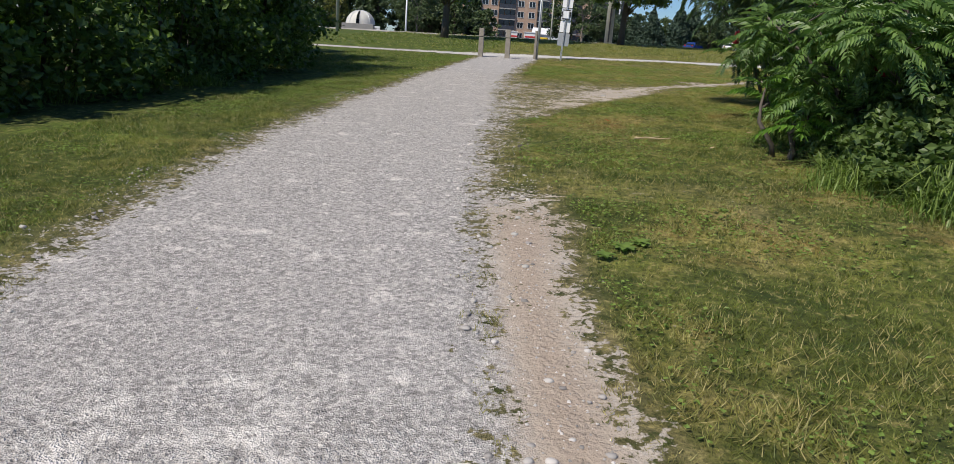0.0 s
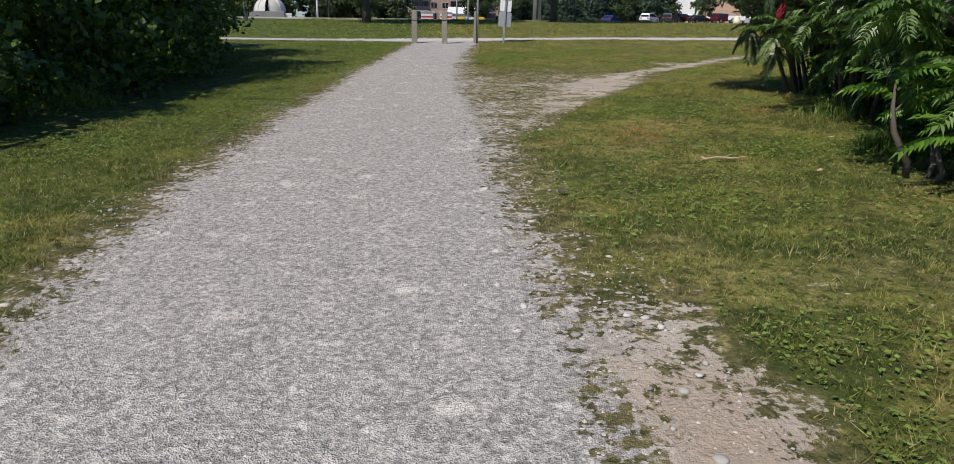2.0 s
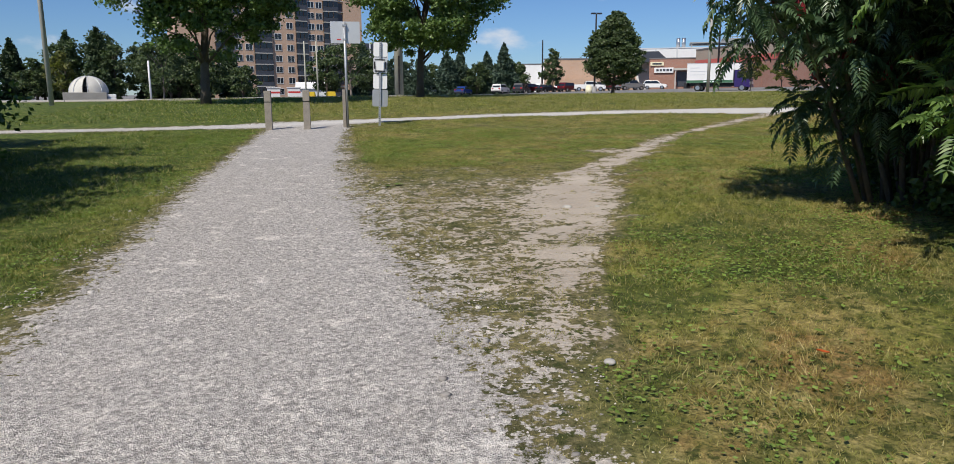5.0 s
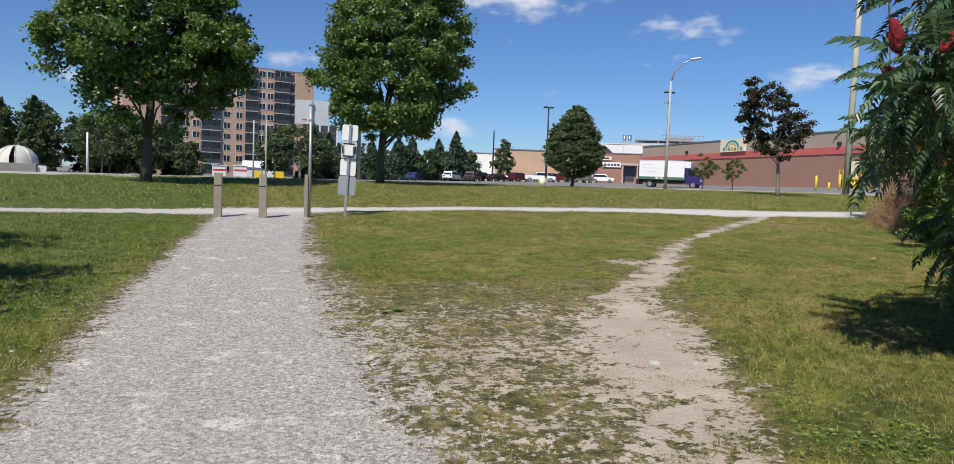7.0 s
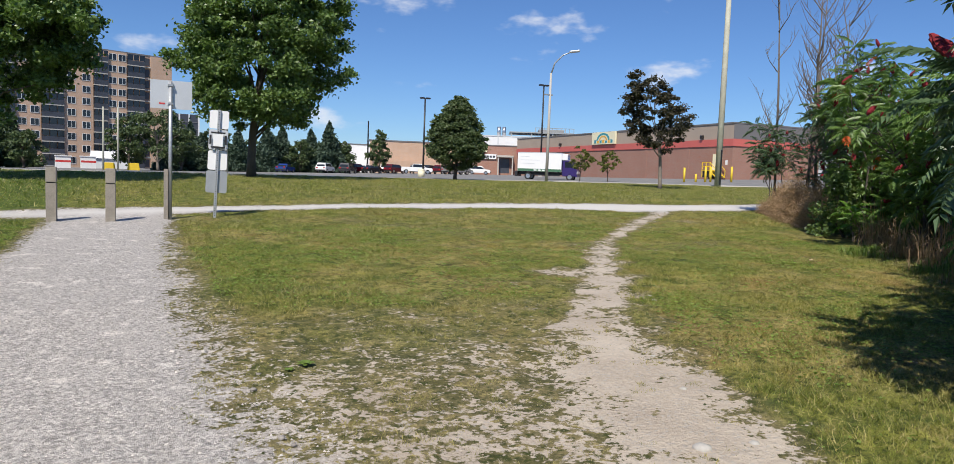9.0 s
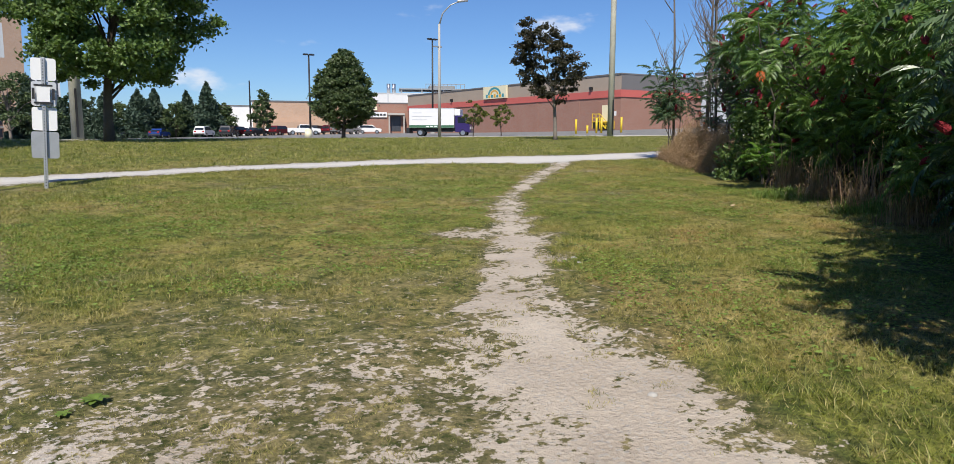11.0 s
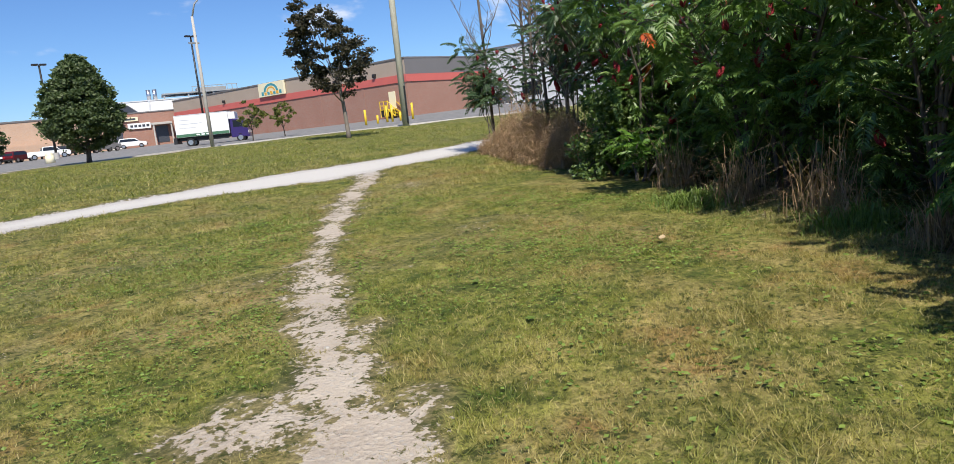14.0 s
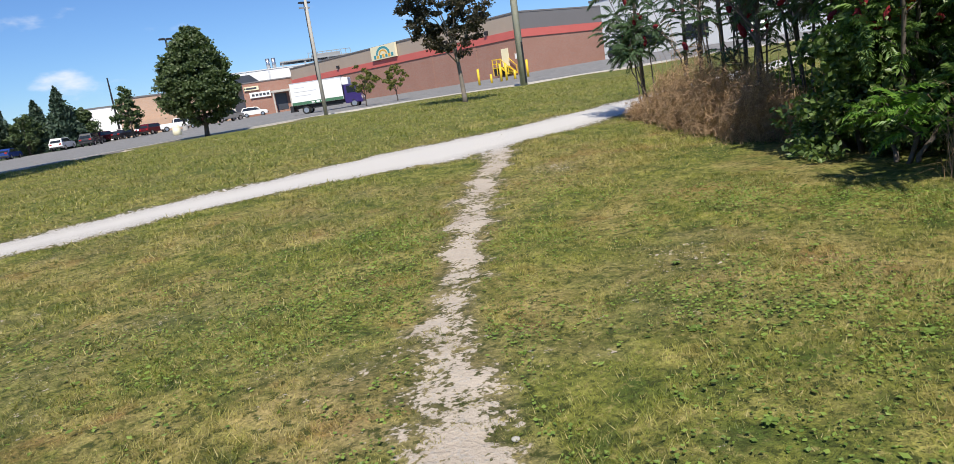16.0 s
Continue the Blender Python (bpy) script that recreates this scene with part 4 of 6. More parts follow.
def shop_unit():
    """The lower brick shop beside the store, with sign boards and an entrance."""
    t = tagged(new("shop"), "low brick shop with white signs beside the store", "building")
    t.matrix_world = pose(60.3, 139.2, 2.6, 0, 0, -25.4)
    part("wall", boxed(0, 12, 0, 14, -1.5, 5.0), M_BRICK, t)
    part("parapet", boxed(-0.1, 12, -0.1, 14, 5.0, 5.2), M_GREYBAND, t)
    part("entrance", boxed(5.4, 7.4, -0.08, 0, -0.4, 2.5), M_BALCONY, t, "dark glazed entrance")
    part("canopy", boxed(4.8, 8.2, -1.8, 0, 2.7, 3.1, bevel=0.05), M_CONC, t)
    for x in (5.0, 7.9):
        part("canopy_post", boxed(x, x + 0.25, -1.7, -1.45, -1.0, 2.7), M_CONC, t)
    s = part("sign_board", boxed(1.0, 4.7, -0.3, -0.02, 2.3, 3.3), M_SIGNWHITE, t, "white sign board with dark bars")
    for k in range(5):
        part("letter_bar", boxed(1.4 + k * 0.65, 1.85 + k * 0.65, -0.34, -0.31, 2.6, 3.0), M_BALCONY, s)
    s = part("sign_board", boxed(0.2, 2.8, -0.3, -0.02, 3.7, 4.4), M_CREAM, t, "cream sign board")
    part("letter_bar", boxed(0.6, 2.4, -0.34, -0.31, 3.9, 4.2), M_BALCONY, s)
    u = tagged(new("warehouse"), "tall white-clad store block with rooftop plant", "building")
    u.matrix_world = pose(62.0, 160.0, 2.5, 0, 0, -25)
    part("wall", boxed(0, 40, 0, 30, -1.5, 8.2), M_WHITE, u)
    part("roof_edge", boxed(-0.1, 40, -0.1, 30, 8.2, 8.4), M_PALEBLUE, u)
    for k in range(8):
        part("rib", boxed(3 + k * 4.6, 3.3 + k * 4.6, -0.12, 0, -1.5, 8.19), M_PALEBLUE, u)
    part("skylight", prism([(3.5, 5.2), (11.0, 5.2), (8.5, 7.4), (6.0, 7.4)], -4.5, -0.2, 0, 0), M_BALCONY, u, "dark sloping glazed roof")
    part("roof_deck", boxed(15, 30, 3, 12, 9.4, 9.65), M_ROOFGREY, u, "steel deck on legs")
    for x in (15.3, 20, 25, 29.5):
        part("deck_leg", boxed(x, x + 0.3, 3.2, 3.5, 8.4, 9.4), M_ROOFGREY, u)
    for k in range(10):
        part("deck_rail_post", boxed(21 + k * 1.0, 21.12 + k * 1.0, 3, 3.12, 9.65, 10.7), M_ROOFGREY, u)
    part("deck_rail", boxed(21, 30.1, 3, 3.12, 10.6, 10.72), M_ROOFGREY, u)
    part("plant_box", boxed(22, 28, 5, 10, 9.65, 10.5, bevel=0.1), M_ROOFGREY, u)
    part("plant_box", boxed(0.5, 3.5, 3, 7, 8.4, 9.4, bevel=0.1), M_BALCONY, u)
    for x in (12.5, 13.7):
        part("vent_pipe", cyl(bmesh.new(), x, 3, 8.3, 10.6, 0.42, 12), M_CHROME, u, smooth=True)


shop_unit()


def far_store():
    t = tagged(new("far_store"), "flat-roofed brick and white store beyond the car park", "building")
    t.matrix_world = pose(41.7, 150.5, 1.5, 0, 0, -16)
    part("wall", boxed(0, 19, 0, 30, -2, 6.4), M_BRICKPALE, t)
    part("side_wall", boxed(-0.1, 0, 0.0, 30, -2, 6.38), M_WHITE, t, "white side wall")
    part("low_wall", boxed(3.2, 19, -1.5, 0, -2, 2.4), M_BRICKPALE, t)
    part("roof_edge", boxed(-0.2, 19.1, -0.12, 30, 6.4, 6.65), M_GREYBAND, t)
    w = tagged(new("white_store_wing"), "white-walled wing of the far store", "building")
    w.matrix_world = pose(36.2, 168, 1.5, 0, 0, -16)
    part("wall", boxed(0, 12, 0, 25, -2, 6.0), M_WHITE, w)
    part("roof_edge", boxed(-0.1, 12, -0.1, 25, 6.0, 6.25), M_GREYBAND, w)


far_store()


def side_store():
    """Pale block seen through the sumac stems, past the end of the store."""
    t = tagged(new("pale_building"), "pale cream flat-roofed building beyond the store", "building")
    t.location = (104, 60, 2.6)
    part("wall", boxed(0, 30, -25, 34, -2, 9.5), M_PALEBLUE, t)
    part("roof_edge", boxed(-0.15, 30, -25.1, 34, 9.5, 9.8), M_GREYBAND, t)
    for k in range(6):
        part("window", boxed(-0.08, 0, -20 + k * 8, -16 + k * 8, 1.0, 3.2), M_GLASS, t)


side_store()


# ---- the apartment tower ----
def apartments():
    t = tagged(new("apartment_building"), "ten-storey buff brick apartment slab with dark glazed balconies", "building")
    t.matrix_world = pose(-37.5, 178.6, 0.2, 0, 0, 20.2)
    long, deep, tall, storey = 44.6, 18.0, 26.4, 2.64
    part("wall", boxed(0, long, 0.6, deep, -1, tall), M_BRICKPALE, t)
    part("roof_edge", boxed(-0.1, long + 0.1, 0.5, deep, tall, tall + 0.35), M_GREYBAND, t)
    part("lift_house", boxed(18, 27, 5, 12, tall, tall + 3.2), M_BRICKPALE, t)
    solid = ((0, 8.1), (12.2, 17.0), (21.4, 27.3), (30.3, 34.4), (39.8, long))
    for a, b in solid:
        part("brick_pier", boxed(a, b, 0, 0.6, -1, tall), M_BRICKPALE, t)
    pane = boxed(0, 1.5, -0.03, 0.03, 0, 1.35)
    frame_bm = bmesh.new()
    for q in ((-0.08, 1.58, -0.09, 0, -0.08, 0.0), (-0.08, 1.58, -0.09, 0, 1.35, 1.43), (-0.08, 0, -0.09, 0, 0, 1.35), (1.5, 1.58, -0.09, 0, 0, 1.35), (0.71, 0.79, -0.09, 0, 0, 1.35)):
        box(frame_bm, *q)
    pane_me, frame_me = bpy.data.meshes.new("pane"), bpy.data.meshes.new("window_frame")
    pane.to_mesh(pane_me), frame_bm.to_mesh(frame_me)
    pane.free(), frame_bm.free()
    pane_me.materials.append(M_GLASS), frame_me.materials.append(M_PALEBLUE)
    for a, b in ((12.2, 17.0), (21.4, 27.3), (30.3, 34.4)):
        n = 2
        for f in range(10):
            for k in range(n):
                w = part("window", frame_me, None, t)
                w.location = (a + (b - a) * (k + 0.5) / n - 0.75, 0, 0.75 + f * storey)
                part("pane", pane_me, None, w)
    for a, b in ((8.1, 12.2), (17.0, 21.4), (27.3, 30.3), (34.4, 38.3)):
        for f in range(10):
            z = f * storey
            bal = part("balcony", boxed(a + 0.05, b - 0.05, -0.5, 0.6, z - 0.1, z + 0.12), M_CONC, t, "dark glazed balcony")
            part("balcony_panel", boxed(a + 0.05, b - 0.05, -0.5, -0.42, z + 0.12, z + 1.15), M_BALCONY, bal)
            for k in range(3):
                w = (b - a) / 3
                part("glazing", boxed(a + 0.12 + k * w, a + (k + 1) * w - 0.08, -0.44, -0.38, z + 1.2, z + 2.5), M_GLASS, bal)
    for f in range(10):
        z = f * storey
        part("recess_slab", boxed(38.3, 39.8, 0.1, 0.6, z - 0.1, z + 0.15), M_CONC, t)
        part("recess_window", boxed(38.4, 39.6, 0.5, 0.598, z + 0.5, z + 2.2), M_BALCONY, t)
    # a darker tower further off
    u = tagged(new("far_tower"), "distant dark grey glass apartment tower", "building")
    u.matrix_world = pose(11, 330, 0, 0, 0, 5)
    part("wall", boxed(-6, 6, 0, 16, -2, 23), M_BALCONY, u)
    for k in range(4):
        part("fin", boxed(-6 + k * 3.8, -5.4 + k * 3.8, -0.5, 0, -2, 23), M_PALEBLUE, u)
    for f in range(8):
        part("slab", boxed(-6, 6, -0.3, 0, f * 2.8, f * 2.8 + 0.3), M_GREYBAND, u)


apartments()


# ---- vehicles ----
def wheel(t, x, y, r):
    w = part("wheel", tube(bmesh.new(), [(x, y - 0.11, r), (x, y + 0.11, r)], [r, r], 18), M_RUBBER, t, smooth=False)
    part("rim", tube(bmesh.new(), [(x, y - 0.12, r), (x, y + 0.12, r)], [r * 0.62, r * 0.62], 12), M_CHROME, w)


CARS = {
    "suv": ([(-2.25, 0.35), (2.25, 0.35), (2.3, 0.75), (2.1, 1.0), (1.2, 1.1), (-2.2, 1.12), (-2.3, 0.8)], [(1.3, 1.05), (0.55, 1.66), (-1.85, 1.70), (-2.22, 1.05)], 0.36),
    "sedan": ([(-2.3, 0.3), (2.25, 0.3), (2.3, 0.65), (2.1, 0.85), (1.2, 0.95), (-1.7, 0.98), (-2.3, 0.9)], [(1.25, 0.92), (0.45, 1.42), (-0.95, 1.44), (-1.75, 0.92)], 0.32),
    "pickup": ([(-2.8, 0.45), (2.7, 0.45), (2.75, 0.9), (2.6, 1.1), (1.5, 1.18), (-2.8, 1.2)], [(1.55, 1.12), (0.9, 1.78), (-0.75, 1.80), (-0.95, 1.12)], 0.39),
}


def car(kind, x, y, rz, paint, label):
    t = thing("parked_car" if kind != "pickup" else "pickup_truck", x, y, label, "car", z=lotz(x, y), rz=rz, group="cars in the car park")
    low, cab, r = CARS[kind]
    part("body", prism(low, -0.9, 0.9), paint, t, smooth=False)
    part("cabin", prism(cab, -0.84, 0.84, 0.14), paint, t)
    cx, cz = sum(p[0] for p in cab) / 4, cab[0][1]
    grow = [(cx + (px - cx) * 0.90, cz + 0.04 + (pz - cz) * 0.80) for px, pz in cab]
    part("side_glass", prism(grow, -0.852, 0.852, 0.13, 0.0), M_GLASS, t, "dark side windows")
    wide = [(cx + (px - cx) * 1.012, cz + 0.06 + (pz - cz) * 0.78) for px, pz in cab]
    part("windscreen", prism(wide, -0.70, 0.70, 0.08, 0.0), M_GLASS, t, "windscreen and rear window")
    for px in (low[0][0] + 0.85, low[1][0] - 0.85):
        for py in (-0.8, 0.8):
            wheel(t, px, py, r)
    for py in (-0.62, 0.62):
        part("headlight", boxed(low[1][0] - 0.1, low[1][0] + 0.06, py - 0.2, py + 0.2, 0.68, 0.84, bevel=0.03), M_HEAD, t)
        part("tail_light", boxed(low[0][0] - 0.05, low[0][0] + 0.12, py - 0.16, py + 0.16, 0.78, 0.98, bevel=0.03), M_TAIL, t)
    for px in (low[0][0] - 0.04, low[1][0] - 0.02):
        part("bumper", boxed(px, px + 0.12, -0.86, 0.86, 0.36, 0.58, bevel=0.04), M_BLACK, t)
    return t


car("suv", 32.9, 136.4, 70, M_DARKCAR, "black car parked nose-in")
car("suv", 35.2, 135.8, 40, M_DARKRED, "maroon suv parked in the row")
car("suv", 38.4, 141.9, 60, M_WHITECAR, "white suv parked behind the row")
car("sedan", 38.0, 134.6, 35, M_DARKCAR, "dark grey hatchback in the row")
car("suv", 42.5, 140.7, 60, M_WHITECAR, "white suv parked in the row")
car("suv", 42.0, 133.7, 35, M_DARKRED, "dark red suv in the row")
car("suv", 47.2, 136.6, 60, M_DARKCAR, "black suv behind a white pickup")
car("pickup", 43.7, 125.9, -18, M_WHITECAR, "white pickup crossing the car park lane")
car("suv", 49.5, 135.7, 50, M_DARKCAR, "dark suv in the row")
car("suv", 51.9, 134.8, 40, M_DARKRED, "red suv partly behind the linden")
car("pickup", 50.2, 123.3, 20, M_GREYCAR, "grey pickup in the lane")
car("sedan", 57.5, 139.5, -30, M_GREYCAR, "grey sedan near the shop")
car("suv", 60.2, 135.8, -28, M_WHITECAR, "white suv near the shop entrance")
car("sedan", 20.8, 126.3, 62, M_BLUECAR, "blue sedan beside the lawn")
car("suv", 27.5, 126.7, 58, M_WHITECAR, "white suv at the end of the row")
car("suv", 16.2, 132.0, 55, M_WHITECAR, "white suv far across the car park")
car("suv", 30.0, 121.0, 60, M_DARKCAR, "dark suv in the far row")
car("suv", 82.0, 71.2, 20, M_DARKCAR, "black suv beside the store wall")
car("suv", 71.0, 46.5, 30, M_WHITECAR, "white van-like car behind the sumac")


def box_truck():
    t = thing("box_truck", 41.4, 74.6, "white box truck with purple cab and green stripe", "truck", z=lotz(41.4, 74.6) - 0.05, rz=-40)
    t.scale = (0.92, 0.92, 0.92)
    L = -3.6
    part("cargo_box", boxed(L, 1.75, -1.12, 1.12, 0.98, 3.22, bevel=0.04), M_WHITE, t, "white ribbed cargo box")
    part("roof_cap", boxed(L - 0.02, 1.77, -1.14, 1.14, 3.2, 3.27), M_SIGNBACK, t)
    part("stripe", boxed(L + 0.02, 1.72, -1.128, -1.118, 1.0, 1.3), M_GREENSTRIPE, t, "green stripe with pale bars")
    for k in range(3):
        part("letter_bar", boxed(L + 2.0 + 0.5 * k, L + 2.35 + 0.5 * k, -1.136, -1.129, 1.08, 1.22), M_SIGNWHITE, t)
    for k, (a, b) in enumerate(((0.35, 1.5), (0.35, 2.7), (0.35, 2.1))):
        part("print_line", boxed(L + a, L + b, -1.132, -1.122, 2.7 - 0.4 * k, 2.76 - 0.4 * k), M_SIGNBACK, t)
    part("fairing", boxed(1.75, 2.45, -1.0, 1.0, 2.4, 3.15, bevel=0.08), M_WHITE, t)
    cab = [(1.85, 0.5), (3.55, 0.5), (3.6, 1.15), (3.45, 1.6), (3.1, 2.4), (1.85, 2.45)]
    part("cab", prism(cab, -1.02, 1.02, 0.08, 0.06), M_PURPLEPAINT, t, "dark purple cab")
    part("windscreen", prism([(3.50, 1.56), (3.14, 2.32), (3.0, 2.3), (3.3, 1.5)], -0.9, 0.9, 0.05, 0), M_GLASS, t)
    part("side_window", prism([(2.15, 1.55), (3.15, 1.55), (2.9, 2.25), (2.15, 2.25)], -1.0, 1.0, 0.0, 0), M_GLASS, t)
    part("grille", boxed(3.5, 3.64, -0.55, 0.55, 0.85, 1.15, bevel=0.02), M_CHROME, t)
    part("bumper", boxed(3.4, 3.68, -1.02, 1.02, 0.45, 0.75, bevel=0.04), M_PURPLEPAINT, t)
    for y in (-0.78, 0.78):
        part("headlight", boxed(3.48, 3.66, y - 0.16, y + 0.16, 0.85, 1.08, bevel=0.03), M_HEAD, t)
        part("mirror", boxed(3.2, 3.3, y * 1.5 - 0.1, y * 1.5 + 0.1, 1.7, 2.1, bevel=0.03), M_BLACK, t)
    part("chassis", boxed(L + 0.1, 3.3, -0.42, 0.42, 0.62, 0.98), M_BLACK, t)
    for x in (-2.3, 2.75):
        for y in (-0.9, 0.9):
            wheel(t, x, y, 0.42)
    part("tail_lift", boxed(L - 0.35, L, -1.0, 1.0, 0.35, 1.0), M_BLACK, t)
    part("side_guard", boxed(-1.6, 1.6, -1.05, -1.0, 0.5, 0.62), M_BLACK, t)


box_truck()


def white_van(x, y, rz, label):
    t = thing("delivery_van", x, y, label, "van", z=lotz(x, y), rz=rz)
    part("body", boxed(-2.6, 1.2, -1.0, 1.0, 0.5, 2.75, bevel=0.06), M_WHITECAR, t)
    part("cab", prism([(1.2, 0.5), (2.6, 0.5), (2.6, 1.1), (1.9, 1.9), (1.2, 2.0)], -0.95, 0.95, 0.05), M_WHITECAR, t)
    part("windscreen", prism([(2.48, 1.25), (1.95, 1.86), (1.85, 1.8), (2.35, 1.2)], -0.82, 0.82, 0.03, 0), M_GLASS, t)
    for px in (-1.6, 1.7):
        for py in (-0.85, 0.85):
            wheel(t, px, py, 0.36)


white_van(10.3, 143.8, -70, "white cube van parked by the trees")
white_van(6.0, 139.0, -60, "white van beside the far lawn")


def kiosk(x, y, label):
    t = thing("kiosk", x, y, label, "kiosk", z=lotz(x, y), rz=10)
    t.scale = (0.75, 0.75, 0.8)
    part("body", boxed(-1.6, 1.6, -1.2, 1.2, -0.05, 2.6, bevel=0.05), M_WHITE, t)
    part("stripe", boxed(-1.62, 1.62, -1.22, -1.2, 1.3, 1.75), M_REDINK, t, "red stripe")
    part("roof", boxed(-1.8, 1.8, -1.4, 1.4, 2.6, 2.8, bevel=0.05), M_WHITE, t)


kiosk(-14.2, 153.3, "white kiosk with a red stripe")
kiosk(-10.2, 153.5, "white kiosk with a red stripe")
shed = thing("shed", -6.5, 158.7, "white shed with a pale sloping roof", "shed", z=lotz(-6.5, 158.7))
part("wall", boxed(-3.4, 3.4, -2, 3, -0.05, 1.9), M_PALEBLUE, shed)
part("roof", prism([(-2.4, 1.9), (3.4, 1.9), (3.4, 2.1), (0.5, 3.3)], -3.7, 3.7, 0, 0), M_WHITE, shed).rotation_euler = (0, 0, math.pi / 2)
for x in (-5.1, -1.8):
    b = thing("barrier_block", x, 123.9, "yellow painted concrete barrier block", "barrier", z=lotz(x, 123.9), group="yellow barrier blocks")
    part("block", prism([(-0.9, 0), (0.9, 0), (0.7, 1.1), (-0.7, 1.1)], -0.3, 0.3), M_YELLOW, b)


# ---- lamps, poles ----
def street_lamp(x, y, tall):
    t = thing("street_lamp", x, y, "tall grey concrete lamp post with a curved steel arm", "lamp")
    part("pole", cyl(bmesh.new(), 0, 0, -0.3, tall, 0.13, 14, 0.08), M_CONC, t, smooth=True)
    d = Vector((0.80, -0.60, 0))
    arm = [Vector((0, 0, tall - 0.1)), d * 0.25 + Vector((0, 0, tall + 0.75)), d * 0.85 + Vector((0, 0, tall + 1.35)), d * 1.5 + Vector((0, 0, tall + 1.6))]
    part("arm", tube(bmesh.new(), arm, [0.06, 0.055, 0.05, 0.045], 8), M_GALV, t, smooth=True)
    h = part("lamp_head", boxed(-0.05, 0.75, -0.15, 0.15, -0.08, 0.08, bevel=0.06), M_GALV, t)
    h.location, h.rotation_euler = arm[-1] - d * 0.1, (0, radians(-6), math.atan2(d.y, d.x))
    part("bracket", boxed(-0.5, 0.2, -0.06, 0.06, tall - 1.7, tall - 1.6), M_GALV, t)


street_lamp(29.3, 53.5, 8.3)


def lot_lamp(x, y, tall):
    t = thing("lot_lamp", x, y, "dark steel car park mast with a flat double head", "lamp", z=lotz(x, y), group="car park masts")
    part("pole", cyl(bmesh.new(), 0, 0, -0.1, tall, 0.16, 10, 0.11), M_BLACK, t, smooth=True)
    part("base", cyl(bmesh.new(), 0, 0, -0.1, 0.8, 0.35, 12), M_CONC, t)
    for s in (-1, 1):
        part("lamp_head", boxed(*sorted((s * 0.1, s * 0.8)), -0.25, 0.25, tall - 0.05, tall + 0.17, bevel=0.04), M_BLACK, t)


lot_lamp(55.6, 102.2, 13.9)
lot_lamp(38.4, 107.8, 11.5)
mast = thing("mast", 40.6, 148.0, "thin dark mast behind the far store", "pole", z=lotz(40.6, 148.0))
part("pole", cyl(bmesh.new(), 0, 0, -0.1, 10.5, 0.2, 8, 0.12), M_BLACK, mast)


def utility_pole(x, y, tall, r, label, mat=M_POLEWOOD):
    t = thing("utility_pole", x, y, label, "pole")
    part("pole", tube(bmesh.new(), [(0, 0, -0.4), (0, 0, tall * 0.5), (0, 0, tall)], [r, r * 0.88, r * 0.72], 14), mat, t, smooth=True)
    if r > 0.15:
        part("cross_arm", boxed(-1.2, 1.2, -0.06, 0.06, tall - 0.9, tall - 0.78), M_WOOD, t)
        part("guard", boxed(-0.05, 0.05, -r - 0.02, -r * 0.85, 0.1, 2.4), M_BLACK, t, "cable guard")
    return t


utility_pole(35.9, 42.0, 14.5, 0.21, "tall pale weathered wooden utility pole at the lawn edge")
utility_pole(-10.0, 32.6, 11.0, 0.10, "slender pale grey lamp pole on the lawn", M_CONC)
utility_pole(4.9, 45.5, 11.0, 0.28, "thick pale wooden pole behind the maple")
for x, y in ((-5.7, 121.9), (-3.8, 122.0)):
    utility_pole(x, y, 9.0, 0.14, "thin wooden pole by the apartments")
utility_pole(-23.3, 98.0, 5.0, 0.14, "short white pole by the far trees", M_WHITE)

bin_ = thing("concrete_bin", 28.9, 81.6, "squat pale concrete litter bin in the car park", "bin", z=lotz(28.9, 81.6))
part("body", cyl(bmesh.new(), 0, 0, -0.05, 0.75, 0.42, 14, 0.36), M_CREAM, bin_, smooth=True)
part("lid", cyl(bmesh.new(), 0, 0, 0.75, 0.95, 0.38, 14, 0.2), M_CREAM, bin_)


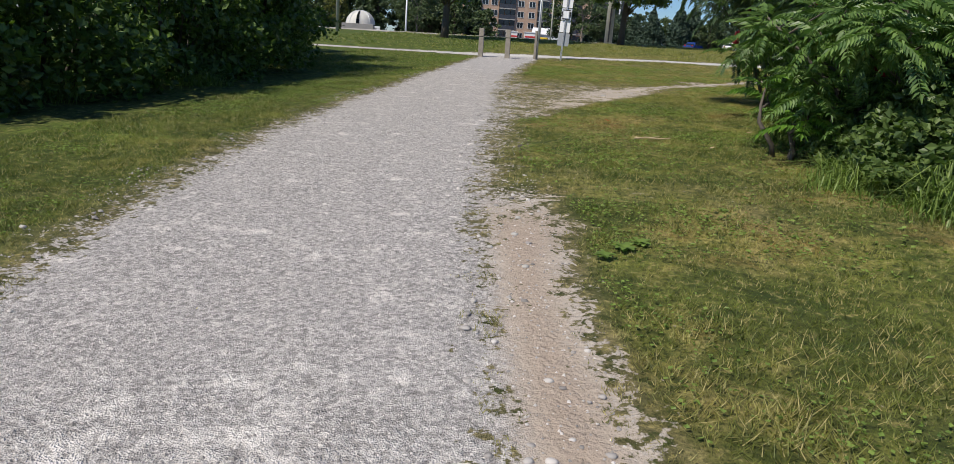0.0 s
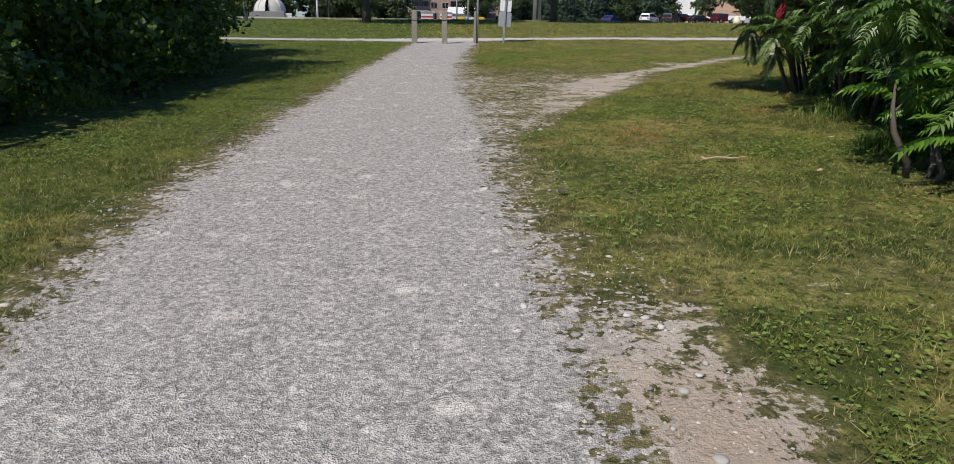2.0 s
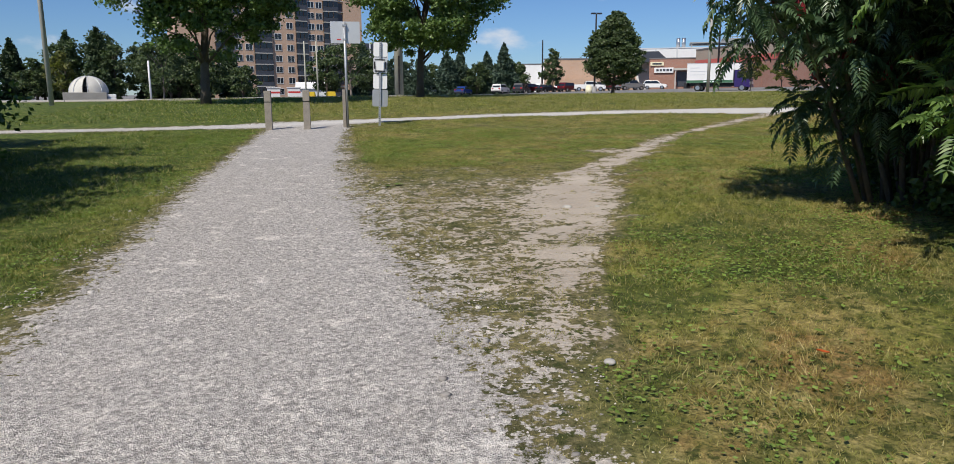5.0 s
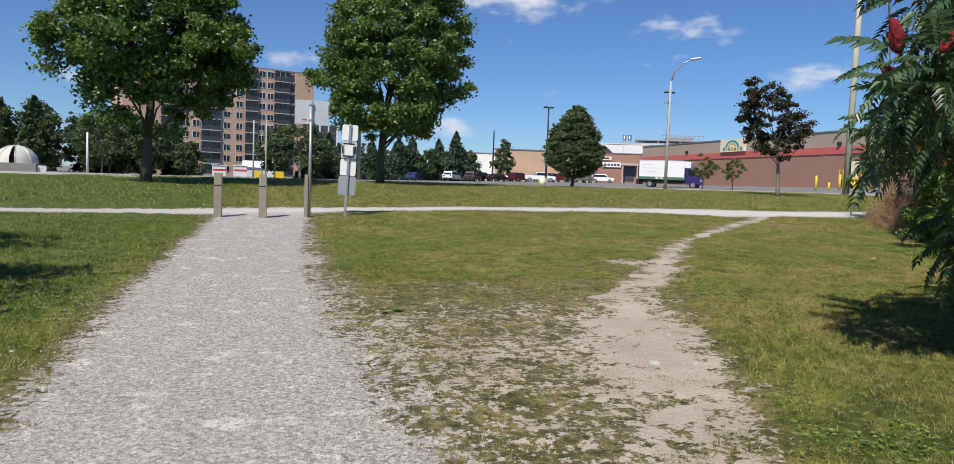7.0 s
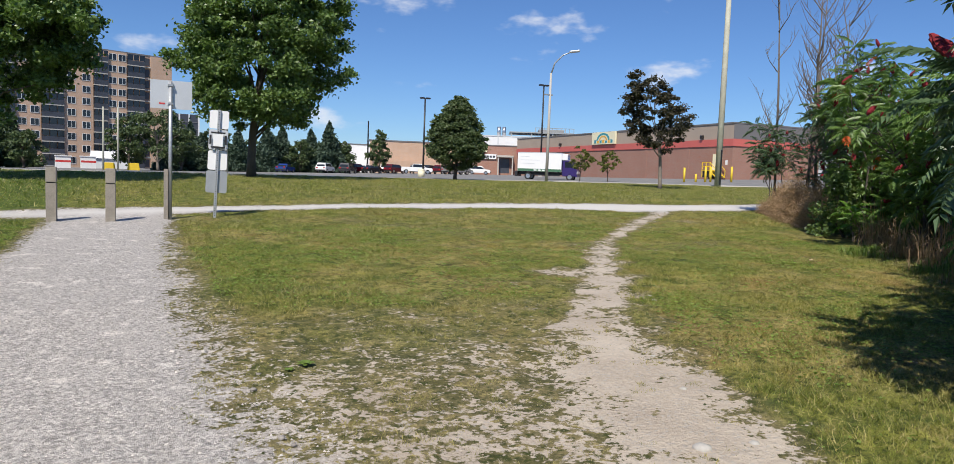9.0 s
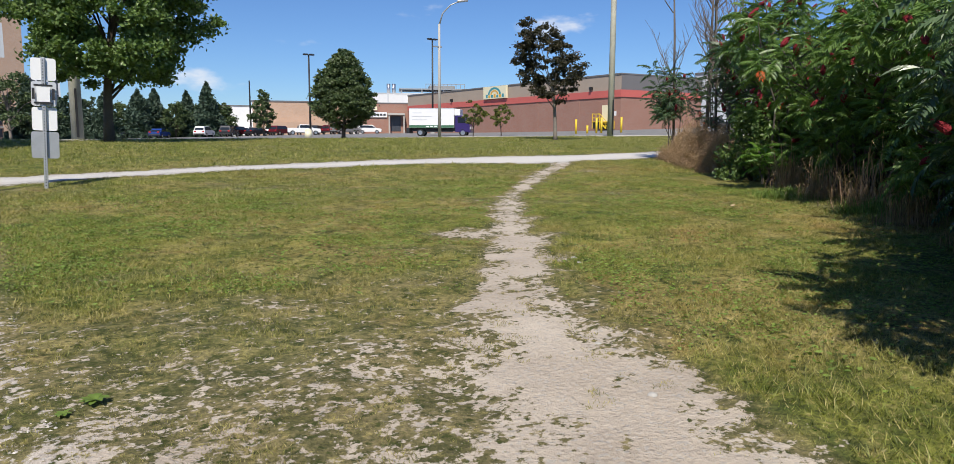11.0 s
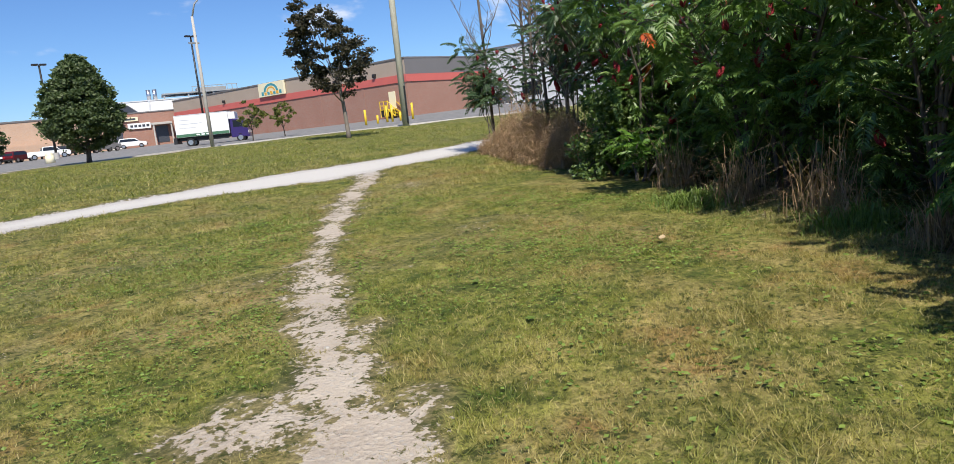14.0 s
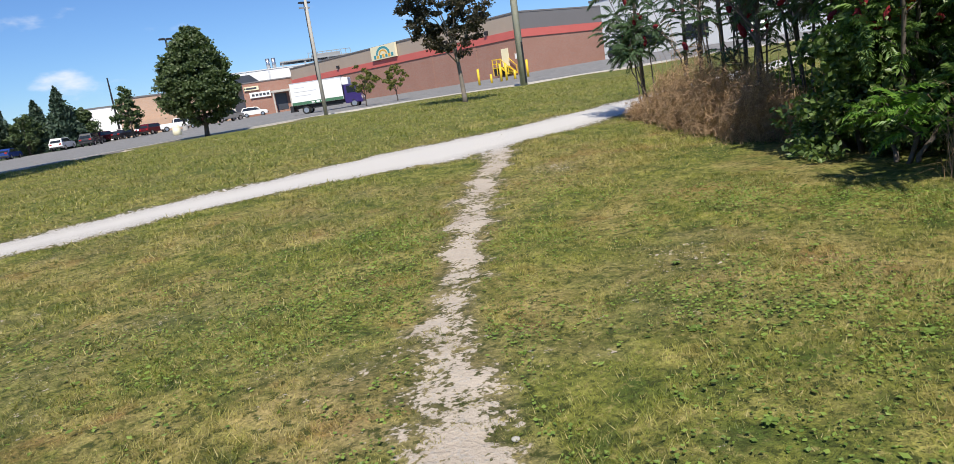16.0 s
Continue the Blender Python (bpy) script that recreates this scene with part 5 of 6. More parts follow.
# ---- the dome ----
def dome():
    t = thing("dome_shelter", -14.4, 50.0, "off-white fabric dome with ribs on a concrete block wall", "shelter", rz=15)
    t.scale = (0.78, 0.78, 0.78)
    part("block_wall", boxed(-1.75, 1.35, -1.5, 1.5, -0.2, 0.5, bevel=0.03), M_BLOCK, t, "grey concrete block wall")
    for z in (0.1, 0.36):
        part("white_block", boxed(1.37, 2.0, -1.3, -0.7, z - 0.24, z + 0.0, bevel=0.03), M_WHITE, t)
    bm, n, m = bmesh.new(), 24, 7
    rings = [[bm.verts.new((1.42 * math.cos(2 * math.pi * k / n) * math.cos(j / m * 1.5), 1.36 * math.sin(2 * math.pi * k / n) * math.cos(j / m * 1.5), 0.5 + 1.3 * math.sin(j / m * 1.5))) for k in range(n)] for j in range(m + 1)]
    gone = {(j, k) for j in range(6) for k in (17,)}
    for j in range(m):
        for k in range(n):
            if (j, k) not in gone:
                bm.faces.new((rings[j][k], rings[j][(k + 1) % n], rings[j + 1][(k + 1) % n], rings[j + 1][k]))
    bm.faces.new(rings[m])
    part("fabric", bm, M_DOME, t, "off-white fabric with a dark slit", smooth=True)
    for k in range(0, n, 3):
        a = 2 * math.pi * k / n
        arc = [(1.44 * math.cos(a) * math.cos(j / 8 * 1.5), 1.38 * math.sin(a) * math.cos(j / 8 * 1.5), 0.5 + 1.315 * math.sin(j / 8 * 1.5)) for j in range(9)]
        part("rib", tube(bmesh.new(), arc, [0.025] * 9, 5), M_SIGNBACK, t)
    part("dark_gear", boxed(-0.6, 0.5, -0.6, 0.6, 0.45, 0.95, bevel=0.1), M_BLACK, t, "dark gear inside")


dome()

# ---- far trees ----
rs_far = random.Random(9)
for k in range(22):
    x, y = -66 + k * 2.2 + rs_far.uniform(-1, 1), 132 + rs_far.uniform(-6, 7)
    h = rs_far.uniform(7.5, 10.0) + 2.5 * math.sin(k * 0.7) * (k < 14)
    if k % 4 == 1:
        spruce("pine_tree", x, y, "tall dark pine in the far tree line", h * 1.12, h * 0.3, M_PINE, 200 + k, "far tree line", 5000)
    else:
        broad_tree("far_tree", x, y, "dark green tree in the far tree line", h, 0.4, h * 0.34, M_PINE if k % 2 else M_LINDEN, M_BARK, 200 + k, 5000, 0.3, 0.2, 80, egg=rs_far.uniform(0.35, 0.6), group="far tree line", rough=0.2)
for k, (x, y, h, w) in enumerate(((11.0, 134, 6.0, 2.6), (13.8, 131, 7.0, 2.8), (16.2, 135, 6.2, 3.0), (18.6, 131, 7.4, 3.1), (21.4, 134, 7.8, 3.2), (24.0, 131, 6.8, 3.0), (26.4, 134, 7.6, 3.0), (29.0, 131, 8.8, 3.2), (31.4, 132, 6.2, 3.2), (8.2, 136, 6.4, 2.6), (3.8, 134, 9.6, 2.8), (-22.6, 131.9, 8.4, 3.0), (7.0, 150, 9.0, 3.0))):
    if k % 3 == 2:
        broad_tree("far_tree", x, y, "dark green tree among the spruces", h * 0.9, 0.5, w * 0.8, M_LINDEN, M_BARK, 230 + k, 4000, 0.26, 0.12, 60, egg=0.35, group="trees by the car park")
    else:
        spruce("spruce_tree", x, y, "blue-green spruce by the car park", h * 0.95, w * 0.95, M_SPRUCE, 230 + k, "spruces by the car park", 5200)
for k in range(12):
    x, y, h = 7.5 + k * 2.5 + rs_far.uniform(-0.8, 0.8), 146 + rs_far.uniform(-3, 6), rs_far.uniform(4.6, 7.6)
    broad_tree("far_tree", x, y, "dark green tree in the band behind the spruces", h, 0.3, h * 0.36, M_PINE if k % 3 else M_LINDEN, M_BARK, 600 + k, 3200, 0.26, 0.14, 60, egg=0.4, group="trees by the car park", rough=0.2)
broad_tree("far_tree", -24.2, 108.0, "grey-green small tree before the tree line", 8.6, 1.2, 3.6, M_LINDEN, M_BARKPALE, 251, 5500, 0.24, 0.12, 70, gaps=0.3, group="far tree line")
broad_tree("far_tree", -39.4, 113.9, "yellow-green small tree at the tree line", 7.0, 0.6, 2.0, M_YOUNG, M_BARK, 252, 3000, 0.3, 0.15, 50, group="far tree line")
broad_tree("far_tree", -15.5, 121.0, "dark round tree before the apartments", 5.4, 0.7, 2.6, M_LINDEN, M_BARK, 253, 3500, 0.28, 0.15, 50, group="trees by the apartments")
broad_tree("far_tree", 1.5, 124.0, "thin grey-branched tree before the apartments", 9.6, 1.5, 4.4, M_LINDEN, M_BARKPALE, 254, 3800, 0.26, 0.2, 60, gaps=0.45, spread=0.7, group="trees by the apartments")
broad_tree("far_tree", -2.5, 128.0, "green tree before the apartments", 8.2, 0.8, 3.6, M_LINDEN, M_BARK, 255, 4500, 0.3, 0.2, 60, group="trees by the apartments")
broad_tree("far_tree", 5.0, 128.0, "dark green tree beside the apartments", 6.5, 0.8, 3.2, M_LINDEN, M_BARK, 256, 4000, 0.3, 0.2, 60, group="trees by the apartments")
broad_tree("far_tree", -28.0, 128.0, "dark green tree at the apartment corner", 6.5, 0.8, 3.2, M_LINDEN, M_BARK, 257, 4000, 0.3, 0.2, 60, group="trees by the apartments")
broad_tree("cone_tree", 36.9, 126.5, "upright light green tree by the far store", 7.6, 0.8, 2.1, M_LINDEN, M_BARK, 258, 4000, 0.25, 0.12, 60, egg=0.3, group="trees by the car park")
for k, (x, y) in enumerate(((-33, 138), (-26, 140), (-18, 138), (28, 137), (33, 136))):
    bush("far_bush", x, y, "low green bush in front of the far trees", 2.6, 3.0, 1.6, M_LINDEN, 270 + k, 1800, 0.3, clumps=40, group="far bushes")


# ---- thicket on the left ----
for k, (x, y, tall, w) in enumerate(((-5.6, -1.9, 4.6, 2.0), (-4.7, 0.5, 4.6, 2.0), (-4.2, 3.1, 5.0, 2.2), (-4.1, 6.4, 5.2, 2.1), (-4.2, 9.6, 5.4, 2.1), (-5.4, 12.8, 5.2, 2.1), (-6.9, 15.6, 4.0, 1.9), (-8.4, 4.0, 6.0, 2.6), (-8.2, 9.5, 6.0, 2.6))):
    bush("thicket_shrub", x, y, "dense dark green wild shrub at the lawn edge", tall, w, w * 1.05, M_THICKET, 60 + k, 17000, 0.085, clumps=130, group="thicket along the lawn")

# ---- sumac on the right ----
SPOTS = ((7.1, 1.3, 2.1, 1.1, 0.08, 13, M_SUMACLIT, 0.15), (7.3, 3.0, 2.6, 1.3, 0.2, 14, M_SUMAC, 0.15), (7.6, 6.8, 4.1, 1.35, 0.5, 18, M_SUMAC, 0.25), (7.2, 4.6, 3.6, 1.45, 0.35, 15, M_SUMACLIT, 0.26), (10.0, 8.3, 3.2, 1.5, 0.3, 13, M_SUMAC, 0.15), (11.5, 9.1, 3.5, 1.5, 0.25, 12, M_SUMACLIT, 0.15),
         (12.9, 10.4, 3.8, 1.6, 0.25, 13, M_SUMACLIT, 0.15), (14.2, 12.5, 4.4, 1.6, 0.45, 12, M_SUMACLIT, 0.15), (15.8, 14.8, 4.7, 1.6, 0.55, 12, M_SUMACLIT, 0.2), (17.6, 17.0, 4.6, 1.3, 0.7, 8, M_SUMAC, 0.45), (9.6, 2.6, 3.4, 1.8, 0.2, 12, M_SUMACLIT, 0.2), (11.2, 5.6, 3.4, 2.0, 0.2, 12, M_SUMAC, 0.2),
         (14.8, 8.8, 4.0, 2.0, 0.2, 12, M_SUMACLIT, 0.2), (17.8, 13.0, 4.6, 1.9, 0.2, 12, M_SUMACLIT, 0.2))
for k, (x, y, tall, reach, fr, st, mat, low) in enumerate(SPOTS):
    sumac(x, y, "staghorn sumac with long drooping leaves and dark red fruit", 80 + k, st, tall, reach, fr, mat, 13 if k == 2 else 10, (-0.6, -0.05) if k == 2 else (-0.3, -0.1), 0.42, 1 if k in (6, 7, 8) else 0, low, 8)
sumac(19.2, 21.3, "thin leaning young sumac beside the gravel path", 97, 4, 3.5, 0.8, 0.1, M_SUMAC, 9, (-0.3, 0.2), 0.38, 0, 0.55, 7, "tree")
for k, (x, y, h) in enumerate(((18.7, 18.7, 4.6), (18.0, 18.0, 3.8), (19.4, 20.0, 4.4))):
    sumac(x, y, "thin sumac with sparse leaves among leafless stems", 140 + k, 4, h, 0.75, 0.3, M_SUMAC, 6, (-0.1, 0.1), 0.32, 0, 0.4, 5, "tree")
sumac(14.7, 14.8, "bright green sumac sapling at the lawn edge", 98, 3, 1.0, 0.45, 0, M_SAPLING, 6, (-0.1, -0.1), 0.42, 0, 0.5, 1)
sumac(6.2, 1.6, "bright green sumac sapling at the lawn edge", 99, 3, 0.85, 0.35, 0, M_SAPLING, 6, (-0.1, -0.1), 0.40, 0, 0.5, 1)
for k, (x, y, tall, w, mat) in enumerate(((7.6, 2.4, 1.6, 1.0, M_UNDER), (7.2, 1.0, 1.1, 0.75, M_UNDER), (8.1, 5.7, 2.0, 1.05, M_UNDER), (8.6, 7.6, 1.6, 0.9, M_UNDER), (15.5, 15.4, 1.9, 1.0, M_UNDER), (15.5, 14.1, 1.2, 0.8, M_UNDER), (7.2, 0.2, 1.0, 0.8, M_UNDER), (8.4, 3.3, 1.7, 1.2, M_UNDER), (9.6, 5.4, 1.9, 1.3, M_UNDER), (11.6, 7.6, 2.0, 1.3, M_UNDER), (13.3, 9.3, 2.1, 1.3, M_UNDER), (14.3, 10.8, 2.1, 1.3, M_UNDER), (15.3, 12.7, 2.1, 1.2, M_UNDER), (17.0, 14.8, 3.0, 1.5, M_UNDER), (19.3, 16.2, 3.2, 1.6, M_UNDER), (14.0, 7.0, 2.6, 2.0, M_UNDER), (17.2, 10.6, 2.8, 2.0, M_UNDER), (20.5, 14.6, 2.8, 1.8, M_UNDER))):
    bush("undergrowth", x, y, "dense shaded leafy undergrowth beneath the sumac", tall, w, w, mat, 120 + k, 9000, 0.055, clumps=90, group="undergrowth below the sumac")


# ---- bare stems and dry stalks at the end of the thicket ----
def bare_tree(x, y, tall, seed, lean):
    t = thing("bare_tree", x, y, "slender leafless grey-brown tree at the path edge", "tree", group="leafless stems by the path")
    rs = random.Random(seed)
    bm = bmesh.new()
    top = Vector((lean, 0.1, tall))
    tube(bm, [(0, 0, -0.1), top * 0.5 + Vector((0.06, 0, 0)), top], [0.045, 0.033, 0.008], 7)
    part("trunk", bm, M_TWIG, t, smooth=True)
    for k in range(15):
        f = rs.uniform(0.3, 0.97)
        b = top * f
        a = rs.uniform(0, 6.28)
        e = b + Vector((math.cos(a) * 0.8, math.sin(a) * 0.8, rs.uniform(0.7, 1.6))) * rs.uniform(0.6, 1.0)
        m = b.lerp(e, 0.5) + Vector((math.cos(a), math.sin(a), 0)) * 0.08
        twig = tube(bmesh.new(), [b, m, e], [0.018, 0.012, 0.004], 5)
        for j in range(6):
            q = b.lerp(e, rs.uniform(0.2, 0.95))
            tube(twig, [q, q + Vector((rs.uniform(-0.3, 0.3), rs.uniform(-0.3, 0.3), rs.uniform(0.2, 0.5)))], [0.007, 0.003], 4)
        part("branch", twig, M_TWIG, t)


for x, y, h, s, ln in ((19.6, 21.6, 7.4, 1, -0.3), (20.3, 21.0, 8.0, 2, 0.2), (18.6, 19.6, 6.6, 3, 0.5), (18.0, 18.7, 4.6, 4, -0.2), (17.0, 17.6, 4.2, 5, 0.3), (19.2, 19.0, 5.6, 6, 0.1)):
    bare_tree(x, y, h, s, ln)


def stalks(x, y, label, count, wide, deep, tall, mat, seed, lay=0.5, name="dry_grass", thick=0.005, tangle=0.0):
    """A mound of thin bent stalks."""
    rs = np.random.RandomState(seed)
    t = thing(name, x, y, label, "grass clump")
    n = count
    bx, by = rs.normal(0, wide * 0.45, n), rs.normal(0, deep * 0.45, n)
    h = tall * rs.uniform(0.3, 1.1, n) * np.exp(-(bx / wide) ** 2 - (by / deep) ** 2)
    a = rs.uniform(0, 6.28, n)
    h = h * (0.55 + 0.75 * lattice(bx + seed, by, 0.28))
    base = np.stack([bx, by, np.where(rs.rand(n) < tangle, rs.uniform(0, 0.6, n) * h, -0.03)], 1)
    d = np.stack([np.cos(a), np.sin(a), np.zeros(n)], 1) * (h * lay * rs.uniform(0.1, 2.2, n) ** 1.4)[:, None]
    mid = base + d * 0.35 + np.stack([0 * h, 0 * h, h * 0.75], 1)
    tip = base + d * rs.uniform(0.8, 1.6, (n, 1)) + np.stack([0 * h, 0 * h, h * rs.uniform(0.15, 1.05, n)], 1)
    side = np.stack([-np.sin(a), np.cos(a), 0 * a], 1) * thick
    v = np.stack([base - side, base + side, mid + side * 0.8, mid - side * 0.8, tip], 1).reshape(-1, 3)
    k = np.arange(n)[:, None] * 5
    f = np.concatenate([k + (0, 1, 2), k + (0, 2, 3), k + (3, 2, 4)], 1).reshape(-1, 3)
    tagged(part("stalks", mesh_data("stalks", v, f), mat, t), kind="stuff")
    return t


def brush_heap(x, y, wide, tall, count, seed):
    """A tangled heap of short dead stalks that lie every way, thinning to the top."""
    rs = np.random.RandomState(seed)
    t = thing("brush_heap", x, y, "tangled heap of dry reddish-brown stalks and dead grass", "dead brush", group="dead brush by the path")
    d = unit(rs.normal(size=(count, 3)))
    c = d * rs.uniform(0, 1, (count, 1)) ** 0.5 * (wide, wide, tall)
    c[:, 2] = np.abs(c[:, 2]) * (0.55 + 0.8 * lattice(c[:, 0] + seed, c[:, 1] + 3, 0.3))
    way = unit(rs.normal(size=(count, 3)) * (1, 1, 0.8) + (0, 0, 0.7))
    ln = rs.uniform(0.08, 0.34, (count, 1))
    bend = rs.normal(0, 0.06, (count, 3))
    side = unit(np.cross(way, rs.normal(size=(count, 3)))) * rs.uniform(0.0022, 0.005, (count, 1))
    a, m, e = c - way * ln * 0.5, c + bend, c + way * ln * 0.5
    v = np.stack([a - side, a + side, m + side, m - side, e], 1).reshape(-1, 3)
    v[:, 2] = np.maximum(v[:, 2], -0.02)
    k = np.arange(count)[:, None] * 5
    f = np.concatenate([k + (0, 1, 2), k + (0, 2, 3), k + (3, 2, 4)], 1).reshape(-1, 3)
    tagged(part("tangle", mesh_data("tangle", v, f), M_STRAW, t), kind="stuff")


for k, (x, y, w, h, n) in enumerate(((16.6, 17.3, 0.65, 0.95, 5600), (17.2, 18.2, 0.75, 1.35, 7500), (17.9, 19.2, 0.7, 1.25, 6500), (18.6, 20.2, 0.6, 0.95, 4600), (19.1, 21.2, 0.45, 0.55, 2600), (16.3, 16.3, 0.5, 0.55, 3000))):
    brush_heap(x, y, w, h, n, 300 + k)
for k, (x, y, w, h) in enumerate(((17.0, 17.8, 0.6, 1.5), (17.8, 19.0, 0.6, 1.6), (18.5, 20.2, 0.5, 1.3), (16.5, 16.8, 0.5, 1.2))):
    stalks(x, y, "loose upright dry stalks above the dead brush", 260, w, w, h, M_STRAW, 310 + k, 0.5, thick=0.004, tangle=0.3)
for k, (x, y, w, h) in enumerate(((12.5, 11.6, 0.6, 1.1), (13.2, 12.7, 0.5, 1.0), (11.4, 10.4, 0.5, 0.9), (14.3, 14.0, 0.5, 0.9), (10.2, 9.2, 0.4, 0.7))):
    stalks(x, y, "thin upright dry stalks at the foot of the sumac", 320, w, w * 0.7, h * 0.9, M_STRAW, 320 + k, 0.6, thick=0.004, tangle=0.2)
for k, (x, y, w, h, m) in enumerate(((6.5, 0.2, 0.45, 0.45, M_WEED), (7.0, -0.5, 0.5, 0.5, M_WEED), (6.5, 2.6, 0.4, 0.35, M_WEED), (7.0, 4.6, 0.5, 0.4, M_WEED), (8.6, 7.0, 0.5, 0.35, M_WEED), (10.3, 8.9, 0.6, 0.35, M_WEED), (12.0, 11.1, 0.6, 0.35, M_WEED), (13.0, 13.2, 0.6, 0.35, M_WEED), (17.0, 17.2, 0.7, 0.4, M_WEED), (-3.3, 2.6, 0.6, 0.4, M_WEED), (-2.6, 5.2, 0.6, 0.4, M_WEED))):
    stalks(x, y, "tuft of long unmown green grass at the thicket edge", 700, w, w, h, m, 330 + k, 0.8, "tall_grass", 0.006)


for k, (x, y, h, w) in enumerate(((17.6, 17.0, 1.0, 0.8), (18.9, 18.4, 1.1, 0.8), (16.2, 15.6, 0.8, 0.7))):
    bush("weed_bush", x, y, "straggly green weeds among dry stalks", h, w, w, M_WEED, 350 + k, 2500, 0.06, clumps=40, group="weeds among dry stalks")


# ---- broad-leaved weeds, stones, a fallen leaf ----
def rosette(x, y, size, seed):
    t = thing("weed_plant", x, y, "low broad-leaved green weed in the lawn", "plant", group="broad-leaved weeds")
    rs = random.Random(seed)
    for k in range(13):
        bm = bmesh.new()
        ln, wd = size * rs.uniform(0.6, 1.0), size * rs.uniform(0.16, 0.24)
        rise = rs.uniform(0.15, 0.9)
        rows = []
        for u, w in ((0.0, 0.1), (0.25, 0.7), (0.55, 1.0), (0.8, 0.7), (1.0, 0.05)):
            z = 0.01 + ln * (rise * u - 0.75 * rise * u * u)
            rows.append([bm.verts.new((ln * u, s * wd * w, z + abs(s) * 0.12 * wd * w)) for s in (-1, 0, 1)])
        for a, b in zip(rows, rows[1:]):
            for c in range(2):
                bm.faces.new((a[c], a[c + 1], b[c + 1], b[c]))
        part("leaf", bm, M_CLOVER, t, smooth=True).rotation_euler = (0, 0, k * 2.4 + rs.uniform(-0.3, 0.3))


for k, (x, y, s) in enumerate(((4.42, -2.15, 0.11), (4.52, -2.0, 0.09), (4.3, -2.32, 0.08), (2.75, 9.6, 0.07), (2.62, 9.5, 0.05), (5.2, -1.0, 0.06), (9.2, 13.4, 0.05), (9.9, 14.2, 0.06), (10.4, 13.2, 0.055), (8.6, 12.4, 0.05), (10.9, 15.0, 0.05))):
    rosette(x, y, s, 400 + k)


def stone_thing(x, y, s, seed, label="pale rounded stone on the worn earth"):
    t = thing("stone", x, y, label, "stone", group="stones on the trail")
    bm = bmesh.new()
    bmesh.ops.create_icosphere(bm, subdivisions=2, radius=s)
    rs = random.Random(seed)
    for v in bm.verts:
        v.co *= 1 + 0.18 * noise.noise(v.co / s * 1.3 + Vector((seed, 0, 0)))
        v.co.z *= 0.5
    part("stone_body", bm, M_CONC, t, smooth=True)


for k, (x, y, s) in enumerate(((4.35, 7.5, 0.05), (4.65, 7.45, 0.03), (6.6, 10.8, 0.03), (6.7, 11.0, 0.035), (3.4, 3.6, 0.03), (4.9, 8.3, 0.025), (3.7, -1.6, 0.022), (3.72, -2.0, 0.026), (3.85, -2.6, 0.022), (3.6, -2.3, 0.02), (5.2, 9.0, 0.02), (4.0, 7.1, 0.022), (7.6, 13.3, 0.02), (8.5, 14.2, 0.02))):
    stone_thing(x, y, s, 500 + k)


def fallen_leaf(x, y, turn, size, mat, label):
    t = thing("fallen_leaf", x, y, label, "leaf", z=height(x, y) + 0.035, rz=turn, group="fallen leaves on the lawn")
    bm = bmesh.new()
    rows = []
    for u, w in ((0, 0.05), (0.3, 0.8), (0.6, 1.0), (0.85, 0.6), (1, 0.05)):
        rows.append([bm.verts.new((size * u, size * 0.28 * w * c, size * (0.18 * u * u + 0.1 * abs(c)))) for c in (-1, 0, 1)])
    for a, b in zip(rows, rows[1:]):
        for c in range(2):
            bm.faces.new((a[c], a[c + 1], b[c + 1], b[c]))
    part("leaf_blade", bm, mat, t, smooth=True)


M_LEAFDRY = surf("dry_leaf", (0.52, 0.40, 0.24), 0.7, 0.3, 60, 8, 0.2)
M_LEAFDARK = surf("dead_leaf", (0.10, 0.085, 0.07), 0.7, 0.3, 60, 8, 0.2)
for x, y, r, s, m, label in ((5.46, 1.63, 40, 0.07, M_LEAFDRY, "curled tan dead leaf on the grass"), (4.71, 2.04, 110, 0.06, M_LEAFDRY, "curled tan dead leaf on the grass"), (3.42, 0.95, 70, 0.09, M_LEAFDARK, "dark withered leaf on the gravel edge"), (6.1, 3.0, 10, 0.08, M_LEAFDRY, "curled tan dead leaf on the grass"), (10.9, 12.6, 15, 0.11, M_LEAFDRY, "curled tan dead leaf on the grass"), (7.6, 9.6, 200, 0.07, M_LEAFDRY, "curled tan dead leaf on the grass"), (4.4, 3.4, 160, 0.06, M_REDLEAF, "small red fallen leaf on the grass")):
    fallen_leaf(x, y, r, s, m, label)
twig = thing("fallen_twig", 4.86, 2.05, "short pale forked twig on the grass", "twig", z=height(4.86, 2.05) + 0.03, rz=10)
part("stick", tube(bmesh.new(), [(-0.2, 0, 0), (-0.05, 0.03, 0.015), (0.1, 0.01, 0.01), (0.24, 0.05, 0.02)], [0.008, 0.01, 0.009, 0.004], 6), M_LEAFDRY, twig)
part("fork", tube(bmesh.new(), [(0.0, 0.025, 0.012), (0.12, 0.09, 0.03)], [0.007, 0.003], 5), M_LEAFDRY, twig)


